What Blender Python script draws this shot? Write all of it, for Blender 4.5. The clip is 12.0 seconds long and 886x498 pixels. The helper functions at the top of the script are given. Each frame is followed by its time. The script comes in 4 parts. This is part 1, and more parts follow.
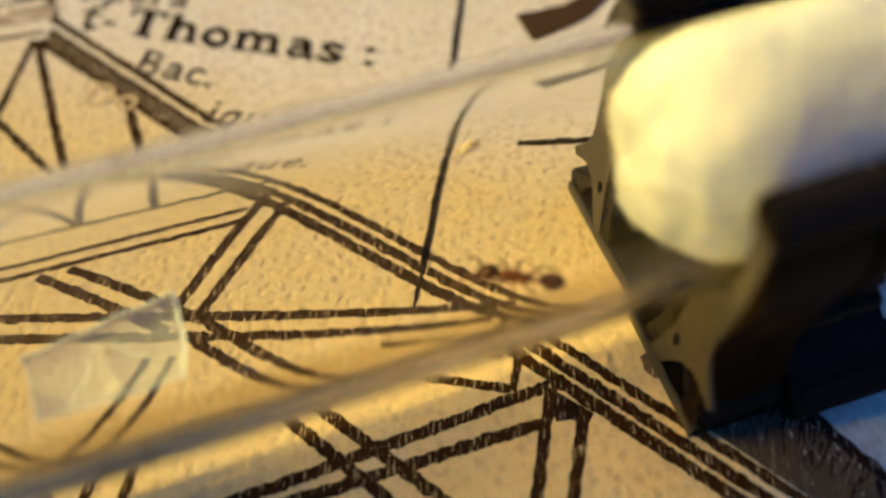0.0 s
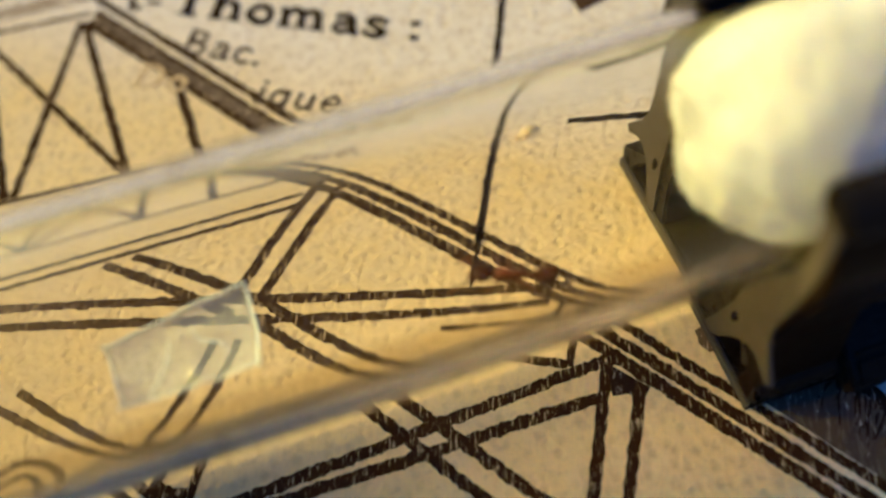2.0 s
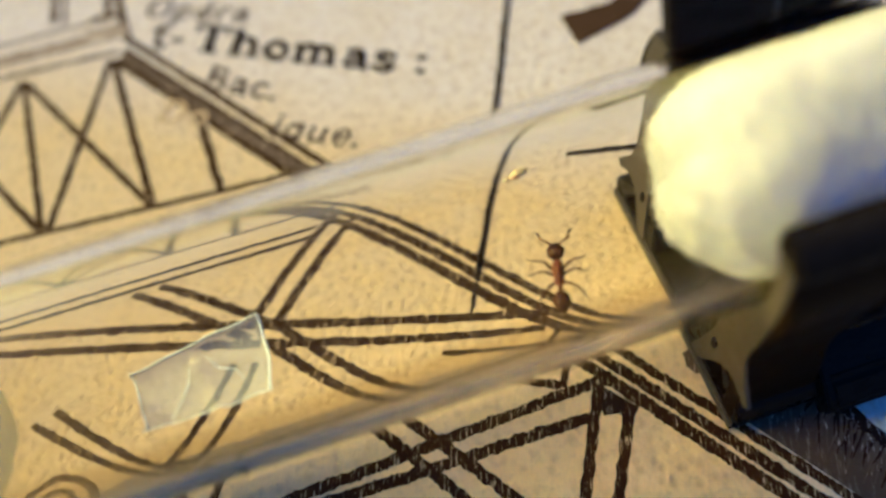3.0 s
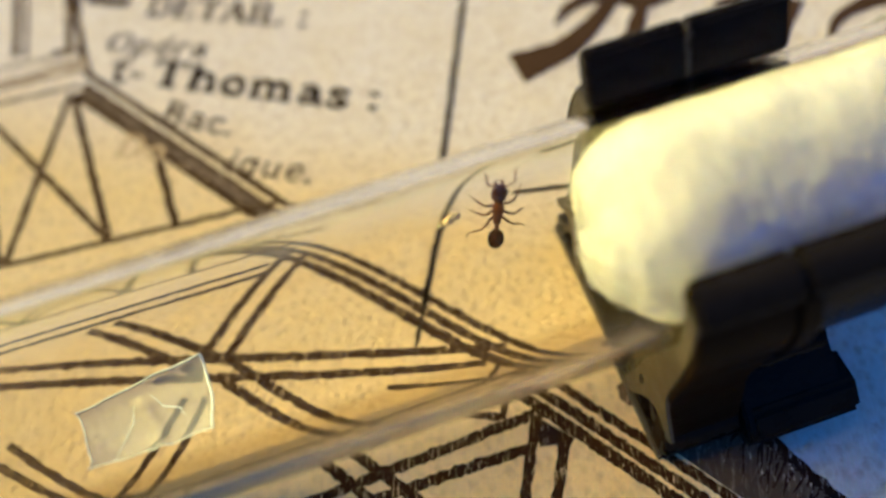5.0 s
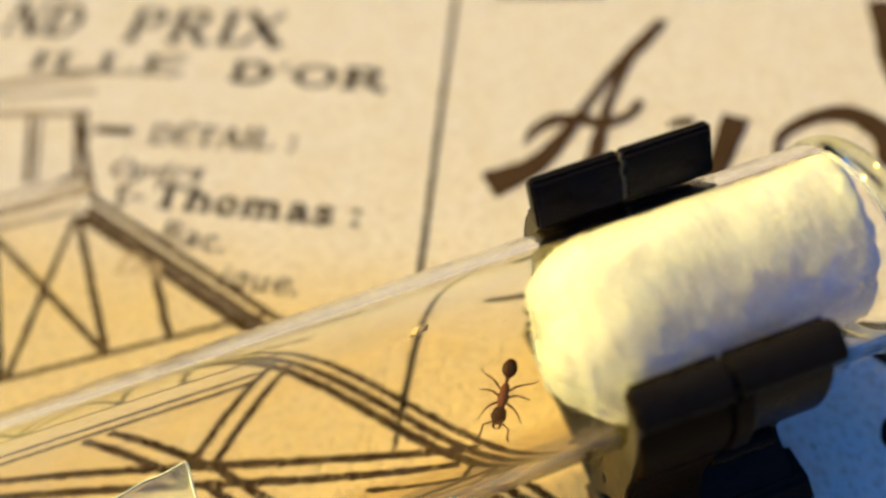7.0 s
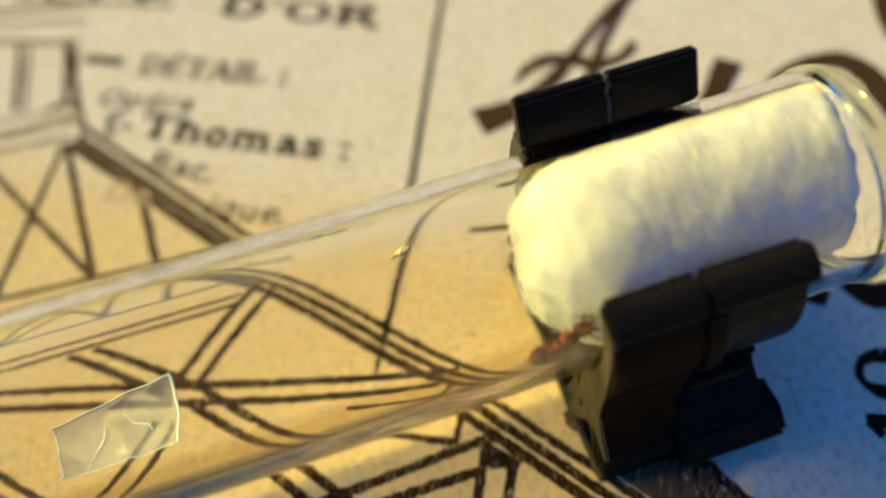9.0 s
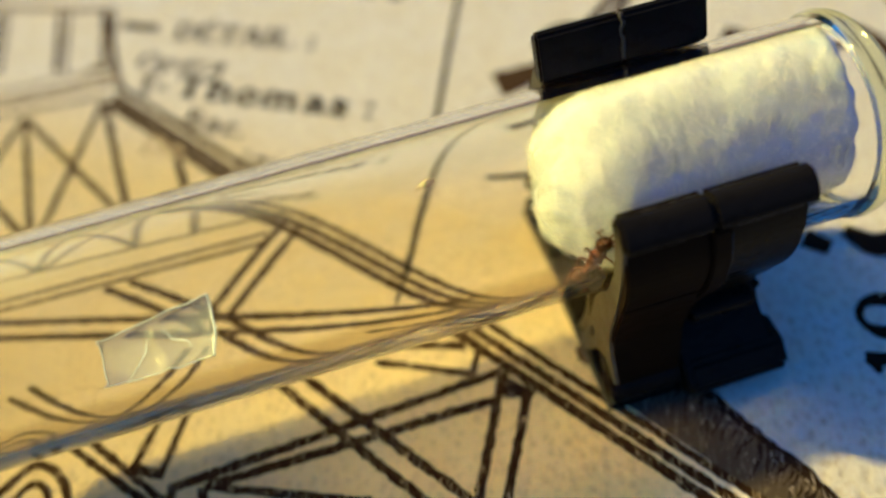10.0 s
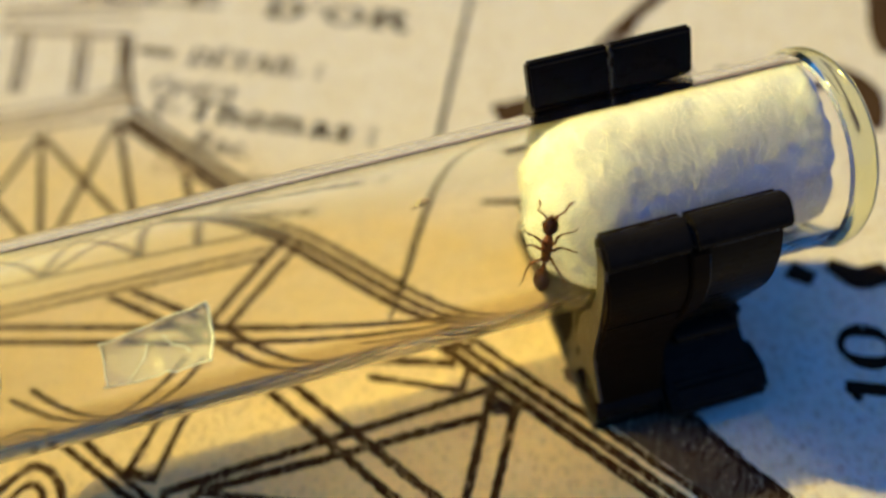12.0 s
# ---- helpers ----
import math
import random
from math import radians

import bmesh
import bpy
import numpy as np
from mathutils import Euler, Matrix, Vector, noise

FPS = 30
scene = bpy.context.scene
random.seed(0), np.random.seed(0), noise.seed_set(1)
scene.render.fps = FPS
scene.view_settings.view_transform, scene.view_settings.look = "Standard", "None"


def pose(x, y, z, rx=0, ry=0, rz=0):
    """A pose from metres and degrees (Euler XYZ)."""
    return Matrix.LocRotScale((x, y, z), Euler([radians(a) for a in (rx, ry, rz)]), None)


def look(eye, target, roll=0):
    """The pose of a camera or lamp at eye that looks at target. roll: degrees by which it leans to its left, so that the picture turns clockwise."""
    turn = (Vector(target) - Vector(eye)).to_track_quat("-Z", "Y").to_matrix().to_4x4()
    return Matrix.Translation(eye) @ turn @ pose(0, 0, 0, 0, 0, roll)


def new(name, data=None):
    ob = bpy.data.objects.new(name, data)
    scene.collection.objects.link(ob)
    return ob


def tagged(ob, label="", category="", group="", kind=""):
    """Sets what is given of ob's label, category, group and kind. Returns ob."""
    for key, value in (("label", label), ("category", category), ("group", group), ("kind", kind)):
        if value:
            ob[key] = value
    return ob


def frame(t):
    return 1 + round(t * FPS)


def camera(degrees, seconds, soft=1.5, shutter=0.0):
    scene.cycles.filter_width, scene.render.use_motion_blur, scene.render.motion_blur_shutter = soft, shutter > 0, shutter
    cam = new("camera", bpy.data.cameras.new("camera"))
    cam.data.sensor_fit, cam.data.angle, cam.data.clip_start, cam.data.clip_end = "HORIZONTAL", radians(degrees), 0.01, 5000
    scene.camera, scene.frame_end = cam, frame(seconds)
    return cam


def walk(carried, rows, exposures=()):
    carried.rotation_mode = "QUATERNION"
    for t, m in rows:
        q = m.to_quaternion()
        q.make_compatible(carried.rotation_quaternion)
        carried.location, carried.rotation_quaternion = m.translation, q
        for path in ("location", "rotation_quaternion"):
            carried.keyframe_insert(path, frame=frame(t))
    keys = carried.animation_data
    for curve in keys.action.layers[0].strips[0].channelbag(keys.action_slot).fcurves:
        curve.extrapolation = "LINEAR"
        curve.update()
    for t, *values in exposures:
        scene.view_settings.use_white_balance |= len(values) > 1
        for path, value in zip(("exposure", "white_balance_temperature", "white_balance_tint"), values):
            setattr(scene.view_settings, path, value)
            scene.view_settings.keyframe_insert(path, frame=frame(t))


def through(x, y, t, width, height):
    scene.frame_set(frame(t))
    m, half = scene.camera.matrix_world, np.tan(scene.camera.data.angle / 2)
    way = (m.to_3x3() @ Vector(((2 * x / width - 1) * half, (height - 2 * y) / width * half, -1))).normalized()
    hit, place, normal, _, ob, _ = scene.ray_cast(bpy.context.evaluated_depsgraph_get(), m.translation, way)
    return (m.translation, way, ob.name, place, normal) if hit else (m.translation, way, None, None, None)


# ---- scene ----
# All builder coordinates are in units of U (half the test tube's diameter of 16 mm).
U = 0.008
cam = camera(59.5, 12.0, 2.5)
PATH = [
    (0.0, (-0.165, 0.151, 6.663), (-0.396, 3.272, 1.544), -3.94),
    (0.5, (0.058, 0.079, 7.040), (-0.256, 3.244, 1.952), -5.20),
    (1.0, (-0.064, 0.212, 6.706), (-0.316, 3.392, 1.625), -4.20),
    (1.5, (-0.358, 0.493, 6.183), (-0.532, 3.543, 1.019), -3.21),
    (2.0, (-0.436, 0.325, 6.908), (-0.869, 3.111, 1.612), -9.06),
    (2.3, (-0.472, -0.038, 6.928), (-1.191, 2.867, 1.728), -13.05),
    (2.5, (-0.589, 0.299, 7.114), (-1.350, 2.943, 1.783), -15.81),
    (2.8, (-0.283, 0.116, 7.173), (-1.123, 2.863, 1.905), -16.48),
    (3.0, (-0.120, 0.354, 7.452), (-0.771, 3.133, 2.174), -13.32),
    (3.5, (-0.039, 0.450, 7.382), (-0.601, 3.255, 2.108), -11.65),
    (3.7, (0.056, 0.472, 7.513), (-0.470, 3.316, 2.257), -10.91),
    (5.5, (0.325, 0.492, 7.808), (-0.184, 3.334, 2.549), -10.77),
    (6.0, (0.330, 0.645, 7.545), (-0.080, 3.622, 2.348), -10.10),
    (6.3, (0.500, 0.408, 8.049), (0.014, 3.638, 3.018), -10.20),
    (6.5, (0.608, 0.246, 8.388), (0.153, 3.558, 3.406), -10.22),
    (7.0, (0.694, 0.266, 8.359), (0.195, 3.758, 3.506), -10.10),
    (7.3, (0.617, 0.293, 8.045), (0.114, 3.688, 3.122), -9.94),
    (7.5, (0.564, 0.312, 7.834), (0.094, 3.493, 2.769), -9.88),
    (7.7, (0.490, 0.308, 7.655), (0.070, 3.409, 2.535), -8.90),
    (9.3, (0.816, -0.457, 8.248), (0.300, 2.836, 3.259), -9.13),
    (9.5, (0.805, -0.741, 8.269), (0.226, 2.516, 3.263), -10.01),
    (10.0, (0.708, -1.021, 8.127), (0.145, 2.315, 3.172), -8.94),
    (10.5, (0.625, -1.015, 7.802), (0.109, 2.341, 2.855), -8.15),
    (11.0, (0.683, -0.817, 7.770), (0.185, 2.517, 2.806), -7.91),
    (11.5, (0.658, -0.701, 7.632), (0.206, 2.657, 2.681), -7.09),
    (12.0, (0.879, -1.377, 8.235), (0.270, 2.204, 3.459), -7.24),
]
# the camera opens a little and cools on the way: time, stops, kelvin, tint
EXPOSURES = [(0.0, 0.57, 4310, 3), (1.5, 0.58, 4210, 4), (2.0, 0.61, 3960, 4), (2.5, 0.66, 3860, 5), (3.5, 0.7, 3780, 6), (5.5, 0.75, 4010, 3), (7.0, 0.82, 4270, 1), (7.5, 0.74, 4380, 3), (9.5, 0.67, 4000, -5), (11.0, 0.66, 4040, -5), (12.0, 0.67, 4140, -4)]
walk(cam, [(t, look(Vector(eye) * U, Vector(target) * U, roll)) for t, eye, target, roll in PATH], EXPOSURES)
cam.data.dof.use_dof = True
cam.data.dof.focus_distance = 7.2 * U
cam.data.dof.aperture_fstop = 12.0

# ---- sun and sky ----
SUN_AZ = Vector((-0.967, 0.250, 0.0)).normalized()
SUN_EL = radians(37.5)
to_sun = SUN_AZ * math.cos(SUN_EL) + Vector((0, 0, math.sin(SUN_EL)))
sun = new("sun", bpy.data.lights.new("sun", "SUN"))
sun.data.energy, sun.data.angle, sun.data.color = 4.8, radians(2.0), (1.0, 0.565, 0.055)
sun.matrix_world = look(to_sun, (0, 0, 0))
world = bpy.data.worlds.new("sky")
scene.world = world
world.use_nodes = True
wn = world.node_tree.nodes
sky = wn.new("ShaderNodeTexSky")
sky.sky_type, sky.sun_disc = "NISHITA", False
sky.sun_elevation, sky.sun_rotation = SUN_EL, math.atan2(SUN_AZ.x, SUN_AZ.y)
world.node_tree.links.new(sky.outputs[0], wn["Background"].inputs[0])
wn["Background"].inputs[1].default_value = 0.115
sky.dust_density, sky.ozone_density, sky.altitude = 0.1, 9.0, 1500


# ---- materials ----
def material(name):
    m = bpy.data.materials.new(name)
    m.use_nodes = True
    return m, m.node_tree, m.node_tree.nodes["Principled BSDF"]


def tex(nt, kind, scale, detail=4.0, rough=0.55, stretch=(1, 1, 1), coord="Object", turn=0.0):
    """A noise, voronoi or wave texture on object space, in units of U."""
    co = nt.nodes.new("ShaderNodeTexCoord")
    mp = nt.nodes.new("ShaderNodeMapping")
    mp.inputs["Scale"].default_value = [v / U for v in stretch]
    mp.inputs["Rotation"].default_value = (0, 0, turn)
    n = nt.nodes.new(kind)
    n.inputs["Scale"].default_value = scale
    if "Detail" in n.inputs:
        n.inputs["Detail"].default_value = detail
    if "Roughness" in n.inputs:
        n.inputs["Roughness"].default_value = rough
    nt.links.new(co.outputs[coord], mp.inputs[0])
    nt.links.new(mp.outputs[0], n.inputs["Vector"])
    return n


def ramp(nt, source, stops):
    r = nt.nodes.new("ShaderNodeValToRGB")
    els = r.color_ramp.elements
    while len(els) < len(stops):
        els.new(0.5)
    for e, (p, c) in zip(els, stops):
        e.position = p
        e.color = (*c, 1) if len(c) == 3 else c
    nt.links.new(source, r.inputs[0])
    return r


def mix(nt, fac, a, b, blend="MIX"):
    m = nt.nodes.new("ShaderNodeMix")
    m.data_type, m.blend_type = "RGBA", blend
    for socket, v in ((m.inputs[0], fac), (m.inputs[6], a), (m.inputs[7], b)):
        if isinstance(v, (int, float)):
            socket.default_value = v
        elif isinstance(v, tuple):
            socket.default_value = (*v, 1)
        else:
            nt.links.new(v, socket)
    return m.outputs[2]


def bump(nt, height, bsdf, strength, distance):
    b = nt.nodes.new("ShaderNodeBump")
    b.inputs["Strength"].default_value, b.inputs["Distance"].default_value = strength, distance
    nt.links.new(height, b.inputs["Height"])
    nt.links.new(b.outputs[0], bsdf.inputs["Normal"])
    return b


def paper_material():
    """Coarse cream paper: a yellow printed wash over the drawing, plain towards the lettering; mottles, fibres, grain relief."""
    m, nt, p = material("paper")
    co = nt.nodes.new("ShaderNodeTexCoord")
    sep = nt.nodes.new("ShaderNodeSeparateXYZ")
    nt.links.new(co.outputs["Object"], sep.inputs[0])
    edge = nt.nodes.new("ShaderNodeMath")
    edge.operation = "MULTIPLY_ADD"
    nt.links.new(sep.outputs["X"], edge.inputs[0])
    edge.inputs[1].default_value = 0.22
    nt.links.new(sep.outputs["Y"], edge.inputs[2])
    wob = tex(nt, "ShaderNodeTexNoise", 0.6)
    off = nt.nodes.new("ShaderNodeMath")
    off.operation = "MULTIPLY_ADD"
    nt.links.new(wob.outputs[0], off.inputs[0])
    off.inputs[1].default_value = 1.2 * U
    nt.links.new(edge.outputs[0], off.inputs[2])
    rng = nt.nodes.new("ShaderNodeMapRange")
    rng.inputs["From Min"].default_value, rng.inputs["From Max"].default_value = 5.5 * U, 6.9 * U
    nt.links.new(off.outputs[0], rng.inputs["Value"])
    right = nt.nodes.new("ShaderNodeMapRange")
    right.inputs["From Min"].default_value, right.inputs["From Max"].default_value = 2.0 * U, 3.0 * U
    nt.links.new(sep.outputs["X"], right.inputs["Value"])
    plain = nt.nodes.new("ShaderNodeMath")
    plain.operation = "MAXIMUM"
    nt.links.new(rng.outputs[0], plain.inputs[0])
    nt.links.new(right.outputs[0], plain.inputs[1])
    wash = mix(nt, plain.outputs[0], (0.86, 0.66, 0.25), (0.91, 0.83, 0.68))
    blot = tex(nt, "ShaderNodeTexNoise", 1.7, 6)
    col = mix(nt, ramp(nt, blot.outputs[0], [(0.4, (0, 0, 0)), (0.75, (0.5, 0.5, 0.5))]).outputs[0], wash, (0.80, 0.68, 0.42))
    speck = tex(nt, "ShaderNodeTexNoise", 9.0, 3)
    col = mix(nt, ramp(nt, speck.outputs[0], [(0.54, (0, 0, 0)), (0.72, (0.6, 0.6, 0.6))]).outputs[0], col, (0.58, 0.44, 0.22))
    dots = tex(nt, "ShaderNodeTexVoronoi", 7.0, stretch=(1, 0.8, 1), turn=0.5)
    dots.voronoi_dimensions = "2D"
    dots.inputs["Detail"].default_value = 0.0
    dots.inputs["Randomness"].default_value = 0.92
    pit = ramp(nt, dots.outputs["Distance"], [(0.06, (1, 1, 1)), (0.42, (0, 0, 0))])
    pit.color_ramp.interpolation = "EASE"
    some = tex(nt, "ShaderNodeTexNoise", 2.5, 3)
    # pits also darkened in the colour, as the shade of their relief
    shade = mix(nt, ramp(nt, some.outputs[0], [(0.35, (0.14, 0.14, 0.14)), (0.7, (0.5, 0.5, 0.5))]).outputs[0], (0, 0, 0), pit.outputs[0])
    col = mix(nt, shade, col, (0.50, 0.37, 0.17))
    fine = tex(nt, "ShaderNodeTexNoise", 34.0, 2, 0.6, (1, 0.35, 1), turn=-0.1)
    col = mix(nt, ramp(nt, fine.outputs[0], [(0.35, (0.0, 0.0, 0.0)), (0.75, (0.35, 0.35, 0.35))]).outputs[0], col, (0.62, 0.48, 0.27))
    nt.links.new(col, p.inputs["Base Color"])
    p.inputs["Roughness"].default_value = 0.62
    p.inputs["Specular IOR Level"].default_value = 0.15
    grain = tex(nt, "ShaderNodeTexNoise", 11.0, 9, 0.78)
    relief = nt.nodes.new("ShaderNodeMath")
    relief.operation = "MULTIPLY_ADD"
    nt.links.new(pit.outputs[0], relief.inputs[0])
    relief.inputs[1].default_value = -0.30
    nt.links.new(grain.outputs[0], relief.inputs[2])
    bump(nt, relief.outputs[0], p, 0.8, 0.09 * U)
    return m


def ink_material(name, ink, bare, wear=0.5, stretch=(6, 1.2, 1), scale=4.0):
    """Old printing ink, broken up by bare paper flecks."""
    m, nt, p = material(name)
    n = tex(nt, "ShaderNodeTexNoise", scale, 5, 0.7, stretch, turn=-0.1)
    big = tex(nt, "ShaderNodeTexNoise", 1.1, 3)
    lo = mix(nt, big.outputs[0], ink, tuple(min(1, c * 2.2) for c in ink))
    r = ramp(nt, n.outputs[0], [(1.0 - wear, (0, 0, 0)), (min(1.0, 1.09 - wear), (1, 1, 1))])
    nt.links.new(mix(nt, r.outputs[0], lo, bare), p.inputs["Base Color"])
    p.inputs["Roughness"].default_value = 0.9
    p.inputs["Specular IOR Level"].default_value = 0.0
    grain = tex(nt, "ShaderNodeTexNoise", 16.0, 5, 0.6)
    bump(nt, grain.outputs[0], p, 0.3, 0.05 * U)
    return m


def glass_material(name, tint, ior, rough=0.0, wavy=0.0, gloss=(0.26, 0.22, 0.17), haze=0.0):
    m, nt, p = material(name)
    p.inputs["Base Color"].default_value = (*tint, 1)
    p.inputs["Transmission Weight"].default_value = 1.0 - haze
    p.inputs["IOR"].default_value = ior
    p.inputs["Specular IOR Level"].default_value = 0.2
    p.inputs["Specular Tint"].default_value = (*gloss, 1)
    n = tex(nt, "ShaderNodeTexNoise", 3.0, 4, 0.6, (0.25, 1, 1))
    r = ramp(nt, n.outputs[0], [(0.45, (rough,) * 3), (0.8, (rough + 0.03,) * 3)])
    nt.links.new(r.outputs[0], p.inputs["Roughness"])
    if wavy:
        streak = tex(nt, "ShaderNodeTexNoise", 1.6, 3, 0.5, (0.3, 1.6, 1.6))
        bump(nt, streak.outputs[0], p, wavy, 0.03 * U)
    return m


def plastic_material(name, col, rough, gloss=0.5):
    m, nt, p = material(name)
    p.inputs["Specular IOR Level"].default_value = gloss
    n = tex(nt, "ShaderNodeTexNoise", 6.0, 6, 0.65, (0.5, 1, 1))
    nt.links.new(mix(nt, n.outputs[0], col, tuple(c * 1.9 + 0.002 for c in col)), p.inputs["Base Color"])
    r = ramp(nt, n.outputs[0], [(0.3, (rough,) * 3), (0.75, (rough + 0.22,) * 3)])
    nt.links.new(r.outputs[0], p.inputs["Roughness"])
    g = tex(nt, "ShaderNodeTexNoise", 30.0, 4, 0.6)
    bump(nt, g.outputs[0], p, 0.25, 0.02 * U)
    return m


def cotton_material(name, light, deep, through):
    """Fluffy cotton: scattering under the surface, and a share of light that comes through."""
    m, nt, p = material(name)
    n = tex(nt, "ShaderNodeTexNoise", 2.2, 6, 0.6)
    col = mix(nt, n.outputs[0], light, deep)
    nt.links.new(col, p.inputs["Base Color"])
    p.inputs["Roughness"].default_value = 1.0
    p.inputs["Specular IOR Level"].default_value = 0.1
    p.inputs["Subsurface Weight"].default_value = 0.7
    p.inputs["Subsurface Radius"].default_value = (1.0, 0.8, 0.5)
    p.inputs["Subsurface Scale"].default_value = 0.17 * U
    f = tex(nt, "ShaderNodeTexNoise", 5.0, 7, 0.62, (1.6, 0.5, 0.5))
    b = bump(nt, f.outputs[0], p, 0.30, 0.08 * U)
    glow = nt.nodes.new("ShaderNodeBsdfTranslucent")
    nt.links.new(col, glow.inputs["Color"])
    nt.links.new(b.outputs[0], glow.inputs["Normal"])
    both = nt.nodes.new("ShaderNodeMixShader")
    both.inputs[0].default_value = through
    nt.links.new(p.outputs[0], both.inputs[1])
    nt.links.new(glow.outputs[0], both.inputs[2])
    nt.links.new(both.outputs[0], nt.nodes["Material Output"].inputs["Surface"])
    return m


def chitin_material(name, a, b, rough):
    m, nt, p = material(name)
    n = tex(nt, "ShaderNodeTexNoise", 9.0, 4)
    nt.links.new(mix(nt, n.outputs[0], a, b), p.inputs["Base Color"])
    p.inputs["Roughness"].default_value = rough
    p.inputs["Specular IOR Level"].default_value = 0.12
    p.inputs["Subsurface Weight"].default_value = 0.22
    p.inputs["Subsurface Radius"].default_value = (0.6, 0.2, 0.08)
    p.inputs["Subsurface Scale"].default_value = 0.08 * U
    g = tex(nt, "ShaderNodeTexNoise", 60.0, 3)
    bump(nt, g.outputs[0], p, 0.3, 0.01 * U)
    return m


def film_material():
    """A thin uneven dusty film: pale haze put in along the far side, the glass edge's shade painted brown along the
    near one, hazier towards the damp end.
    """
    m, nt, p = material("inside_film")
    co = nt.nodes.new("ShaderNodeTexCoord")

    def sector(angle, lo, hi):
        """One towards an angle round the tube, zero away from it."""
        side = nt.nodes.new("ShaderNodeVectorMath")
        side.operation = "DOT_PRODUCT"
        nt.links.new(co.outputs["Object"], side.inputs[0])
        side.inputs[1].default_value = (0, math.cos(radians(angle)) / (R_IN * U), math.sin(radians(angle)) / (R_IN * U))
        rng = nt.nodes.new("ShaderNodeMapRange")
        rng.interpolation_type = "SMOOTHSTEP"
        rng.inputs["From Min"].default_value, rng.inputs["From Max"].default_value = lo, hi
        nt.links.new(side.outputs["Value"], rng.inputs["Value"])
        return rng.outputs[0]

    # far-side haze put into the film; it also thins the sun on the sheet
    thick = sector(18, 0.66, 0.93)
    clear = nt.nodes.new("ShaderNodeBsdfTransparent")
    dust_veil = nt.nodes.new("ShaderNodeBsdfTranslucent")
    nt.links.new(mix(nt, thick, (0.90, 0.74, 0.46), (0.88, 0.87, 0.85)), dust_veil.inputs["Color"])
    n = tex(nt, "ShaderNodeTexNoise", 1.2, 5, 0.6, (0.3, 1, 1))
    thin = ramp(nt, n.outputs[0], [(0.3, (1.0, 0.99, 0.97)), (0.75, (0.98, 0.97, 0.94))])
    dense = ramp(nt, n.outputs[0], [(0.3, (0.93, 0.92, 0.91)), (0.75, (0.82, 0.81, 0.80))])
    # brown tint painting the dark, refracted near edge of the glass
    edge_shade = ramp(nt, n.outputs[0], [(0.3, (0.72, 0.65, 0.47)), (0.75, (0.58, 0.50, 0.33))])
    nt.links.new(mix(nt, sector(224, 0.86, 1.0), mix(nt, thick, thin.outputs[0], dense.outputs[0]), edge_shade.outputs[0]), clear.inputs["Color"])
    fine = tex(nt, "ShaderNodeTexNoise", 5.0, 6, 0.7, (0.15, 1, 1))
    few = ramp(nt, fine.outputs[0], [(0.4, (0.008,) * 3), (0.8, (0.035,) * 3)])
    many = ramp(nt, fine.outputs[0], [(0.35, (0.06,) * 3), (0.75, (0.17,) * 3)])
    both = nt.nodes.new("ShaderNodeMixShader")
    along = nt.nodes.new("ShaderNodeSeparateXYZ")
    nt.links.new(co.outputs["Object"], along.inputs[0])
    # the film veils more towards the damp end
    end_haze = nt.nodes.new("ShaderNodeMapRange")
    end_haze.interpolation_type = "SMOOTHSTEP"
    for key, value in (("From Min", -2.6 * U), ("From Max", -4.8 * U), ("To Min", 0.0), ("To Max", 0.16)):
        end_haze.inputs[key].default_value = value
    nt.links.new(along.outputs["X"], end_haze.inputs["Value"])
    nt.links.new(mix(nt, end_haze.outputs[0], mix(nt, thick, few.outputs[0], many.outputs[0]), (1, 1, 1)), both.inputs[0])
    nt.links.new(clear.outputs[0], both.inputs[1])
    nt.links.new(dust_veil.outputs[0], both.inputs[2])
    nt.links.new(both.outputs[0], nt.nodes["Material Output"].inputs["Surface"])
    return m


R_IN = 0.88
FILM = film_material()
PAPER = paper_material()
# for the unseen ground and wall added to shape the glass's reflections
UNSEEN_GROUND = plastic_material("unseen_ground", (0.05, 0.047, 0.030), 0.8, 0.2)
UNSEEN_WALL = plastic_material("unseen_wall", (0.05, 0.048, 0.028), 0.85, 0.1)
INK = ink_material("drawing_ink", (0.017, 0.0080, 0.0024), (0.70, 0.53, 0.24), 0.435, (7, 0.9, 1), 6.0)
INK_PALE = ink_material("pale_ink", (0.06, 0.043, 0.024), (0.56, 0.44, 0.26), 0.44)
INK_WASH = ink_material("wash_ink", (0.19, 0.15, 0.095), (0.50, 0.42, 0.28), 0.48, (1, 1, 1), 3.0)
INK_FACE = ink_material("face_ink", (0.045, 0.033, 0.019), (0.16, 0.125, 0.075), 0.46, (5, 1.0, 1), 4.0)
INK_WORN = ink_material("worn_ink", (0.012, 0.007, 0.004), (0.56, 0.45, 0.30), 0.42, (6, 1.2, 1), 4.5)
INK_TYPE = ink_material("type_ink", (0.011, 0.007, 0.004), (0.6, 0.5, 0.36), 0.26, (1, 1, 1), 12.0)
INK_GHOST = ink_material("ghost_type_ink", (0.30, 0.22, 0.10), (0.52, 0.40, 0.18), 0.50, (1, 1, 1), 10.0)
INK_FAINT = ink_material("faint_type_ink", (0.036, 0.025, 0.014), (0.40, 0.31, 0.18), 0.36, (1, 1, 1), 10.0)
INK_SCRIPT = ink_material("script_ink", (0.034, 0.020, 0.009), (0.20, 0.14, 0.08), 0.26, (1, 1, 1), 5.0)
GLASS = glass_material("tube_glass", (1.0, 1.0, 0.99), 1.48, 0.0, 0.0, (0.10, 0.09, 0.06))
